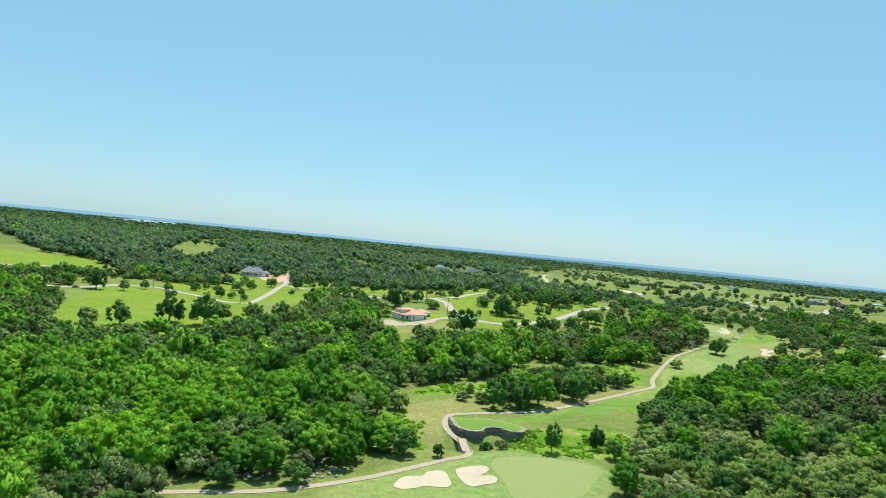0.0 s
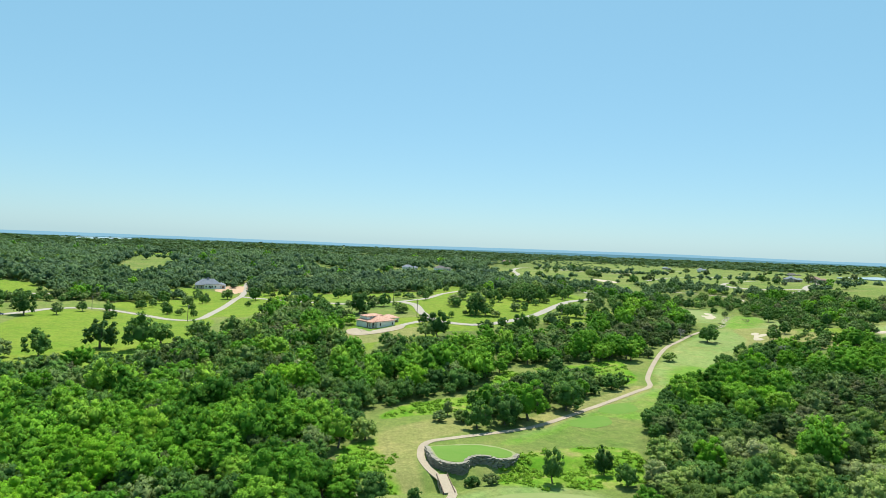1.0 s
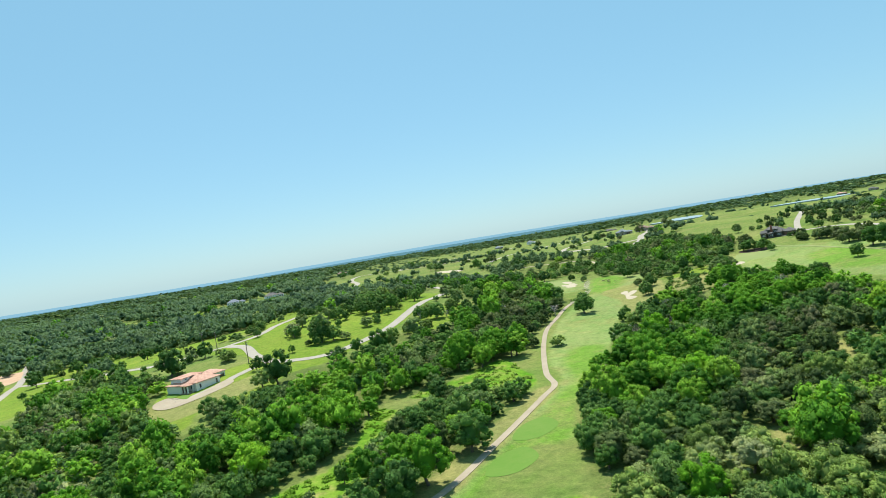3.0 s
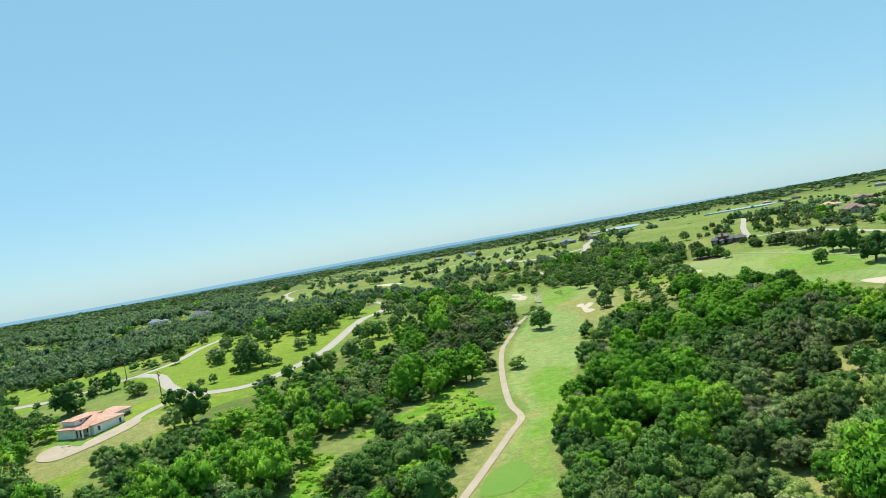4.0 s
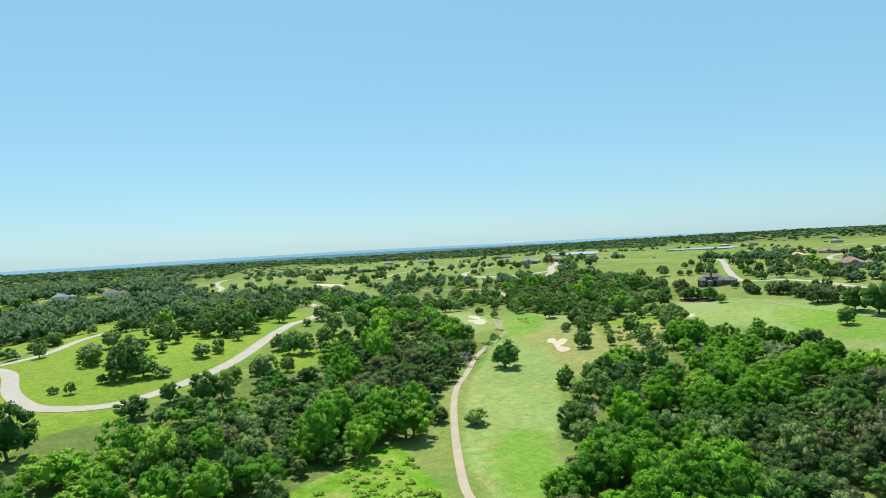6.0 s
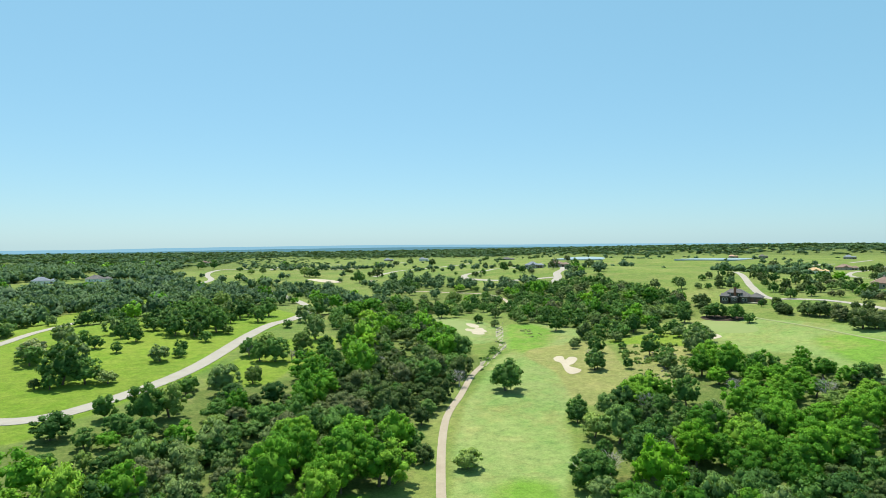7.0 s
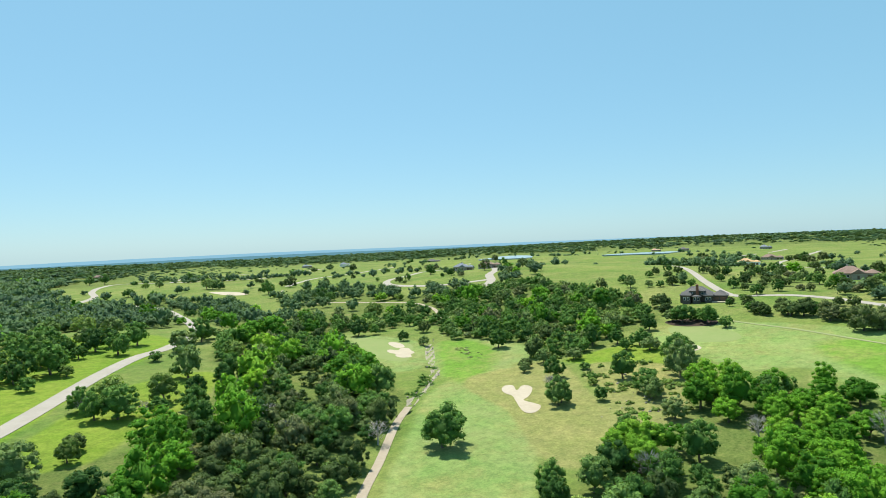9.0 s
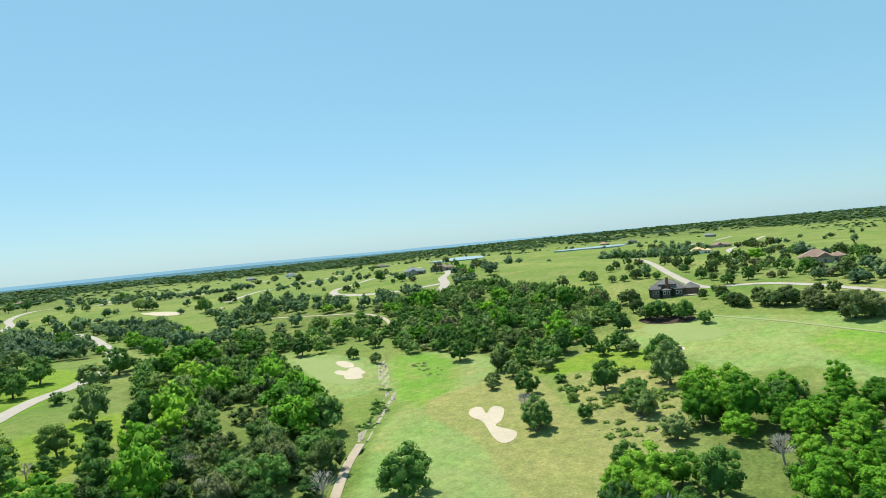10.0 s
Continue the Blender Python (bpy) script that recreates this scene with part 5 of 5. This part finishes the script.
def slate_house():
    """The dark stone house by the east road: a long hipped range with gabled dormers and a brick chimney."""
    h = house_root("house", 341, 413, -62, "two-storey stone house with dark slate hip roofs and chimney", 0.8)
    block(h, -11, 6, -5, 6, 3.2, DARK_STONE, SLATE, 0.72)
    block(h, -6, 1.5, -6.2, 2, 5.6, DARK_STONE, SLATE, 0.55, bottom=3.1)
    block(h, 5.5, 13, -4, 5, 3.0, DARK_STONE, SLATE, 0.62)
    block(h, -9.5, -5.5, -8.2, -4.5, 3.3, DARK_STONE, SLATE, 0.75, gable=True)
    block(h, 1.8, 5.4, -7.2, -4.5, 3.2, DARK_STONE, SLATE, 0.8, gable=True)
    block(h, -4.2, -0.4, -8.6, -6.0, 2.8, DARK_STONE, SLATE, 0.4)
    part("chimney", box_bm(-2.6, -1.2, -7.0, -6.1, -1, 9.4, 0.06), BRICK, h, "red-brown brick chimney")
    for x, y in ((-8.4, -8.2), (-6.6, -8.2), (2.8, -7.2), (4.4, -7.2), (-3.2, -8.6), (-1.4, -8.6)):
        window(h, x, y, 0.8, 1.1, 1.6, "S")
    for x in (-5.0, 0.5):
        window(h, x, -6.2, 3.9, 1.1, 1.3, "S")
    for x in (7.4, 10.8):
        door(h, x, -4, 2.6, 2.3, "S", name="garage_door")
    for x in (-8, -4, 0, 4):
        window(h, x, 6, 0.8, 1.2, 1.6, "N")
    part("terrace", box_bm(5.6, 15, -9.0, -4.15, -1.6, 0.05), CONCRETE, h)


def lodge():
    """The wide grey-roofed house, newly built beside a bare lot."""
    h = house_root("house", -204, 694, 20, "wide new house with grey hip roof, white and brick walls")
    block(h, -14, 10, -6, 7, 4.0, WHITE, GREY_ROOF, 0.75)
    block(h, -14.5, -6, -9.5, -4, 3.6, STONE, GREY_ROOF, 0.75)
    block(h, 7, 15, -5, 5, 3.4, WHITE, GREY_ROOF, 0.5)
    part("cupola", box_bm(-3, -1.4, -0.3, 1.3, 7.5, 11.0, 0.05), GREY_ROOF, h)
    for x in (-4, -1, 2, 5):
        window(h, x, -6, 0.8, 1.5, 2.0, "S")
    for x in (-12.5, -8.5):
        window(h, x, -9.5, 0.8, 1.5, 1.8, "S")
    for x in (9.2, 12.6):
        door(h, x, -5, 2.6, 2.4, "S", name="garage_door")
    door(h, 0.5, -6, 1.3, 2.3, "S")


def plain_house(x, y, turn, long, deep, wall_mat, roof_mat, label, tall=3.4, gable=False, rng_seed=0):
    """A house of the estate farther off: main range, cross wing, garage, windows, door and chimney."""
    r = np.random.RandomState(rng_seed)
    h = house_root("house", x, y, turn, label, 0.8)
    block(h, -long / 2, long * 0.22, -deep / 2, deep / 2, tall, wall_mat, roof_mat, 0.55)
    block(h, -long * 0.12, long * 0.15, -deep * 0.72, deep * 0.1, tall, wall_mat, roof_mat, 0.65, gable=gable)
    block(h, long * 0.18, long / 2, -deep * 0.38, deep * 0.38, tall * 0.94, wall_mat, roof_mat, 0.5)
    for u in (-0.42, -0.32, -0.2):
        window(h, long * u, -deep / 2, 0.9, 1.4, 1.6, "S")
        window(h, long * u, deep / 2, 0.9, 1.4, 1.6, "N")
    window(h, -long / 2, 0, 0.9, 1.4, 1.6, "W")
    for u in (0.27, 0.41):
        door(h, long * u, -deep * 0.38, 2.5, 2.3, "S", name="garage_door")
    door(h, long * 0.015, -deep * 0.72, 1.2, 2.2, "S")
    cx = long * (-0.3 + 0.2 * r.rand())
    part("chimney", box_bm(cx, cx + 1.0, 0.3, 1.3, tall, tall + deep * 0.30 + 1.2, 0.04), STONE, h)


tiled_house()
slate_house()
lodge()
plain_house(430, 386, -65, 24, 14, STONE, TAN_ROOF, "large brick house with brown shingle gables among cedars", 3.3, True, 1)
plain_house(725, 603, -70, 26, 14, WHITE, ORANGE_ROOF, "unfinished white house with bare orange roof decking", 4.0, True, 2)
plain_house(865, 650, -70, 30, 15, STONE, TAN_ROOF, "low stone house with grey-brown shingle roof", 3.6, True, 3)
plain_house(1290, 880, -60, 26, 15, STONE, GREY_ROOF, "grey-roofed stone house standing in open grass", 5.0, False, 4)
plain_house(1246, 1026, -55, 22, 13, STONE, SLATE, "dark-roofed house on the open far slope", 5.0, False, 5)
plain_house(1234, 1087, -50, 24, 12, STONE, RED_TILE, "low house with a red roof on the far slope", 3.4, False, 6)
plain_house(795, 1290, -35, 34, 14, STONE, SLATE, "long low house with a dark roof on the rise", 3.4, False, 7)
plain_house(407, 676, -50, 20, 12, STONE, GREY_ROOF, "blue-grey roofed house behind a bend of the road", 3.6, True, 8)
plain_house(424, 662, -50, 22, 13, STONE, TAN_ROOF, "brown-roofed house shaded by a broad oak", 3.6, True, 9)
plain_house(636, 1365, -30, 24, 14, WHITE, GREY_ROOF, "white modern house on the far ridge", 5.5, False, 10)
plain_house(588, 1436, -30, 24, 13, STONE, GREY_ROOF, "stone house with pale grey roof on the ridge", 3.6, False, 11)
plain_house(225, 1473, -10, 26, 13, STONE, TAN_ROOF, "tan house half hidden by far trees", 3.6, True, 12)
plain_house(2, 945, 0, 28, 15, WHITE, GREY_ROOF, "wide pale house with grey roof among trees", 3.6, False, 13)
plain_house(50, 950, 10, 30, 15, WHITE, SLATE, "pale house with a dark grey roof in woodland", 3.6, False, 14)
plain_house(-527, 1110, 30, 24, 13, STONE, SLATE, "dark-roofed house in a small woodland clearing", 4.5, False, 15)
plain_house(-491, 1270, 30, 26, 14, STONE, RED_TILE, "red-roofed house beside a field", 3.6, False, 16)
plain_house(-635, 910, 40, 30, 15, WHITE, GREY_ROOF, "large white house on the wooded slope", 5.0, False, 17)

TERRACE = [(-31, 372), (-30, 362), (-24, 357), (-15, 362), (-3, 374), (0, 382), (-4, 386), (-14, 371), (-20, 370), (-26, 377)]
tagged(drape_patch("terrace", spline(TERRACE, 1.5, True), CONCRETE, 0.16, 3.0), "buff paved drive and terrace round the tiled house", "terrace")
for pts in ([(-27, 380), (-27, 388), (-24, 384), (-22, 381), (-23, 375), (-25, 375)], [(-21.5, 371.5), (-20.5, 376), (-17.5, 372), (-18, 367.5), (-19.6, 368)]):
    tagged(drape_patch("lawn_patch", spline(pts, 1.0, True), TEE_TURF, 0.22, 2.0), "small green lawn set into the paved terrace", "lawn", "terrace lawns")
BARE = plain("bare_earth", (0.40, 0.25, 0.155), (0.54, 0.38, 0.26), 0.6, 0.95, 0.3)
tagged(drape_patch("building_lot", spline([(-192, 712), (-172, 716), (-166, 690), (-170, 660), (-186, 668), (-196, 684)], 3.0, True), BARE, 0.14, 4.0), "bare orange earth lot beside the new house", "earth lot")

# ---- stone wall, bridge and stream ----
ROCK = plain("limestone", (0.17, 0.15, 0.12), (0.36, 0.325, 0.265), 0.9, 0.95, 0.5)
ROCK.node_tree.nodes["Principled BSDF"].inputs["Specular IOR Level"].default_value = 0.2


def stone_mesh(seed):
    """A rough squared block about 1 x 1 x 1."""
    r = np.random.RandomState(seed)
    bm = bmesh.new()
    bmesh.ops.create_cube(bm, size=1.0)
    bmesh.ops.bevel(bm, geom=bm.edges[:], offset=0.12, segments=1, affect='EDGES')
    for v in bm.verts:
        v.co += Vector(r.randn(3)) * 0.035
    me = bpy.data.meshes.new("stone")
    bm.to_mesh(me)
    bm.free()
    me.materials.append(ROCK)
    return me


STONES = [stone_mesh(i) for i in range(6)]
WALL_COURSE = [(7.6, 197), (8.2, 190), (9.6, 184.5), (13, 182), (16.2, 182.6), (18, 186.5), (21.5, 188), (25.5, 187), (29, 189), (31, 193)]
wall_line = spline(WALL_COURSE, 0.5)
seg = np.linalg.norm(np.diff(wall_line, axis=0), axis=1)
along = np.concatenate([[0], np.cumsum(seg)])


def tee_level(x, y):
    """The raised tee: level behind the wall, running out to the path in the north."""
    return np.maximum(height(18, 194, False) + 1.9 * smooth(203, 190, np.asarray(y, float)) * (1 - 0.6 * smooth(21, 32, np.asarray(x, float))), height(x, y, False) + 0.1)


def raised(name, outline, scale, lift, skirt, mat):
    c = outline.mean(0)
    rings = [c + (outline - c) * k * scale for k in (1.0, 0.75, 0.5, 0.25)]
    n = len(outline)
    vs = [(x, y, float(tee_level(x, y)) + lift) for ring in rings for x, y in ring]
    vs += [(x, y, float(tee_level(x, y)) + lift - skirt) for x, y in rings[0]]
    vs.append((c[0], c[1], float(tee_level(*c)) + lift))
    fs = []
    for i in range(n):
        j = (i + 1) % n
        for k in range(3):
            fs.append((k * n + i, k * n + j, (k + 1) * n + j, (k + 1) * n + i))
        fs.append((3 * n + i, 3 * n + j, 5 * n))
        fs.append((4 * n + i, 4 * n + j, j, i))
    return new(name, mesh_of(name, vs, fs, mat))


tee_outline = spline(WALL_COURSE + [(30, 197), (26, 201), (20, 202.5), (13, 201), (9.5, 199.5)], 0.8, True)
tagged(raised("earth_bank", tee_outline, 0.985, 0.0, 3.6, TRACK), "dry grass bank filled up behind the stone wall", "bank", kind="structure")
tagged(raised("tee_ground", tee_outline, 0.90, 0.05, 0.2, TEE_TURF), "closely mown rounded golf tee of bright turf", "golf tee", "golf tees")
wall_root = tagged(new("retaining_wall"), "dry-laid limestone retaining wall round a raised tee", "wall", kind="structure")
r = np.random.RandomState(77)
for course in range(9):
    s = 0.5 * (course % 2)
    while s < along[-1] - 0.4:
        long = 0.7 + 0.8 * r.rand()
        m = s + long / 2
        x, y = np.interp(m, along, wall_line[:, 0]), np.interp(m, along, wall_line[:, 1])
        x2, y2 = np.interp(m + 0.3, along, wall_line[:, 0]), np.interp(m + 0.3, along, wall_line[:, 1])
        low, z = float(height(x, y)) - 0.3, float(tee_level(x, y)) - 0.02 - 0.37 * course
        if z > low:
            o = new("stone", STONES[r.randint(6)])
            o.parent = wall_root
            o.matrix_basis = pose(x + 0.10 * r.randn(), y + 0.10 * r.randn(), z, 3 * r.randn(), 3 * r.randn(), math.degrees(math.atan2(y2 - y, x2 - x)) + 4 * r.randn()) @ Matrix.Diagonal((long * 0.94, 1.0 + 0.2 * r.rand(), 0.31, 1))
        s += long

bridge = house_root("footbridge", 10.6, 174, 0, "short cart bridge with low timber rails over the stream bed")
tagged(bridge, "", "bridge")
bridge.matrix_basis = pose(11.3, 174.3, float(height(11.3, 174.3, False)), 0, 0, 96)
part("deck", box_bm(-5.5, 5.5, -1.2, 1.2, -0.35, 0.16, 0.04), CONCRETE, bridge)
for side in (-1.28, 1.28):
    part("rail", box_bm(-5.5, 5.5, side - 0.08, side + 0.08, 0.22, 0.40, 0.02), WOOD, bridge)
    for u in (-5.2, -2.6, 0, 2.6, 5.2):
        part("post", box_bm(u - 0.09, u + 0.09, side - 0.09, side + 0.09, -1.2, 0.30, 0.02), WOOD, bridge)
    part("abutment", box_bm(-5.6, 5.6, side * 0.9 - 0.2, side * 0.9 + 0.2, -1.5, -0.3, 0.04), ROCK, bridge)


def boulder_field(name, label, line, n, spread, lo, hi, seed):
    """Loose limestone blocks along a stream bed, in one mesh."""
    r = np.random.RandomState(seed)
    k = len(line)
    V, F, count = [], [], 0
    for _ in range(n):
        u = r.rand() * (k - 1.001)
        i = int(u)
        p = line[i] + (line[i + 1] - line[i]) * (u - i) + r.randn(2) * spread
        v, f = blob(r, 1)
        size = lo + (hi - lo) * r.rand() ** 2
        a = r.rand() * 6.28
        v = v * size * np.array([1.2, 0.9, 0.5])
        v = np.stack([v[:, 0] * math.cos(a) - v[:, 1] * math.sin(a) + p[0], v[:, 0] * math.sin(a) + v[:, 1] * math.cos(a) + p[1], v[:, 2] + float(height(p[0], p[1])) + size * 0.15], 1)
        V.append(v)
        F.append(f + count)
        count += len(v)
    tagged(new(name, fast_mesh(name, np.vstack(V), np.vstack(F), ROCK)), label, "rocks", kind="stuff")


BED = plain("stream_gravel", (0.24, 0.215, 0.15), (0.36, 0.32, 0.24), 1.5, 0.95, 0.4)
upper = spline(BEDS[1][2], 1.0)
lower = spline(BEDS[0][2], 1.0)
for line, wide in ((upper[6:-8], 1.5), (lower[:40], 1.4)):
    d = np.gradient(line, axis=0)
    d /= np.linalg.norm(d, axis=1)[:, None]
    sd = np.stack([-d[:, 1], d[:, 0]], 1)
    wv, wf = [], []
    for i, (q, sv) in enumerate(zip(line, sd)):
        ww2 = wide * (0.7 + 0.6 * float(field(i * 3.0, 0, 9, 52)))
        for o in (-1, -0.5, 0, 0.5, 1):
            p = q + sv * o * ww2
            wv.append((p[0], p[1], float(height(p[0], p[1])) + 0.10 - 0.08 * abs(o)))
        if i:
            k = 5 * i
            wf += [(k - 5 + j, k + j, k + j + 1, k - 4 + j) for j in range(4)]
    tagged(new("stream_bed", mesh_of("stream_bed", wv, wf, BED)), "dry stony stream bed winding between banks", "stream", kind="structure")
boulder_field("stream_rocks", "pale limestone blocks lining the stream", upper[4:], 200, 0.8, 0.18, 0.5, 61)
boulder_field("bank_rocks", "pale rock outcrops on the wooded bank", spline([(-45, 139), (-36, 141), (-26, 142), (-18, 148)], 1.0), 70, 2.0, 0.25, 0.9, 62)
boulder_field("slope_rocks", "scattered weathered limestone on the dry slope", spline([(188, 326), (200, 334), (212, 346), (222, 356), (232, 366)], 1.0), 60, 4.0, 0.2, 0.6, 63)
boulder_field("ledge_rocks", "limestone ledges showing between the trees", spline([(110, 190), (130, 205), (150, 222), (172, 246), (196, 262)], 1.0), 80, 6.0, 0.3, 0.9, 64)

boulder_field("garden_rocks", "brown garden boulders on the paved terrace", spline([(-28, 366), (-25, 362), (-22, 364), (-23.5, 372), (-18, 367)], 1.0), 22, 0.5, 0.3, 0.7, 65)

# ---- poles, car, dead trees ----
POLE_WOOD = plain("pole_wood", (0.13, 0.10, 0.075), (0.22, 0.18, 0.14), 2.0, 0.9)


def utility_pole(x, y, turn):
    p = tagged(new("utility_pole"), "weathered timber utility pole with a crossarm", "pole", "utility poles")
    p.matrix_basis = pose(x, y, float(height(x, y)), 0, 0, turn)
    v, f = tube([(0, 0, -0.8), (0, 0, 5), (0, 0, 10.5)], [0.22, 0.19, 0.14], 8)
    o = new("shaft", fast_mesh("shaft", v, f, POLE_WOOD))
    o.parent = p
    part("crossarm", box_bm(-1.2, 1.2, -0.07, 0.07, 9.6, 9.78, 0.02), POLE_WOOD, p)
    for u in (-1.05, 0.0, 1.05):
        part("insulator", box_bm(u - 0.06, u + 0.06, -0.06, 0.06, 9.78 if u else 10.5, 10.0 if u else 10.72, 0.02), WHITE, p)
    part("transformer", box_bm(0.2, 0.65, -0.22, 0.22, 8.2, 9.1, 0.12), GREY_ROOF, p)


for x, y, a in ((7, 414, 20), (-9, 478, 20), (-18, 508, 20), (-133, 424, 60), (-222, 489, 40)):
    utility_pole(x, y, a)

CAR_PAINT = plain("dark_blue_paint", (0.02, 0.05, 0.16), (0.03, 0.07, 0.20), 1.0, 0.3, 0.0, 0.3)
RUBBER = plain("tyre_rubber", (0.02, 0.02, 0.02), (0.03, 0.03, 0.03), 3.0, 0.9)


def parked_car(x, y, turn):
    c = tagged(new("car"), "dark blue car parked on the estate road", "car")
    c.matrix_basis = pose(x, y, float(height(x, y)) + 0.16, 0, 0, turn)
    part("body", box_bm(-2.25, 2.25, -0.9, 0.9, 0.32, 0.95, 0.14), CAR_PAINT, c)
    cabin = box_bm(-1.3, 1.0, -0.8, 0.8, 0.9, 1.5, 0.1)
    for v in cabin.verts:
        if v.co.z > 1.3:
            v.co.x *= 0.72
            v.co.y *= 0.86
    part("cabin", cabin, GLASS, c)
    for u in (-1.4, 1.4):
        for s in (-0.82, 0.82):
            bm = bmesh.new()
            bmesh.ops.create_cone(bm, cap_ends=True, segments=14, radius1=0.34, radius2=0.34, depth=0.22, matrix=Matrix.Translation((u, s, 0.34)) @ Matrix.Rotation(math.pi / 2, 4, 'X'))
            part("wheel", bm, RUBBER, c)


parked_car(-247, 428, 75)


def dead_tree(x, y, wide, tall, seed, label):
    """A leafless grey tree with forking limbs and fine twigs."""
    r = np.random.RandomState(seed)
    root = tagged(new("dead_tree"), label, "dead tree", "dead trees")
    root.matrix_basis = pose(x, y, float(height(x, y)), 0, 0, r.rand() * 360)
    v, f = trunk(seed, tall, wide, 0.22, 7)
    o = new("trunk", fast_mesh("trunk", v, f, DEAD))
    o.parent = root
    V, F, count = [], [], 0
    for _ in range(170):
        a, u = r.rand() * 6.28, r.rand() ** 0.5
        z = tall * (0.35 + 0.6 * r.rand())
        rr = wide * 0.5 * u * math.sqrt(max(0.1, 1 - ((z / tall - 0.65) / 0.4) ** 2))
        p = np.array([rr * math.cos(a), rr * math.sin(a), z])
        q = p * np.array([0.55, 0.55, 0.86])
        mid = (p + q) / 2 + r.randn(3) * 0.15
        tv, tf = tube([tuple(q), tuple(mid), tuple(p)], [0.05, 0.035, 0.012], 3)
        V.append(tv)
        F.append(tf + count)
        count += len(tv)
    o = new("branchwork", fast_mesh("branchwork", np.vstack(V), np.vstack(F), DEAD))
    o.parent = root


dead_tree(180, 322, 7.0, 6.5, 1, "bare silvery dead tree on the scrubby slope")
dead_tree(141, 302, 6.5, 5.5, 2, "leafless brown tree leaning at the fairway edge")
dead_tree(146, 299, 7.0, 6.0, 3, "leafless grey tree with fine twigs by the fairway")
dead_tree(-95, 128, 7.0, 6.5, 4, "pale bare tree at the edge of the wood")
dead_tree(222, 300, 8.0, 6.5, 5, "thin grey tree nearly bare of leaves")
dead_tree(210, 318, 6.0, 5.5, 6, "silver-grey dead tree among green shrubs")
for i, (x, y, wide) in enumerate([(140, 406, 5.5), (154, 375, 6.0), (102, 438, 5.0), (115, 429, 4.5), (139, 392, 5.0), (210, 377, 5.0), (165, 300, 5.5)]):
    dead_tree(x, y, wide, wide * 0.95, 20 + i, "thin grey-brown tree with bare twigs in the rough")
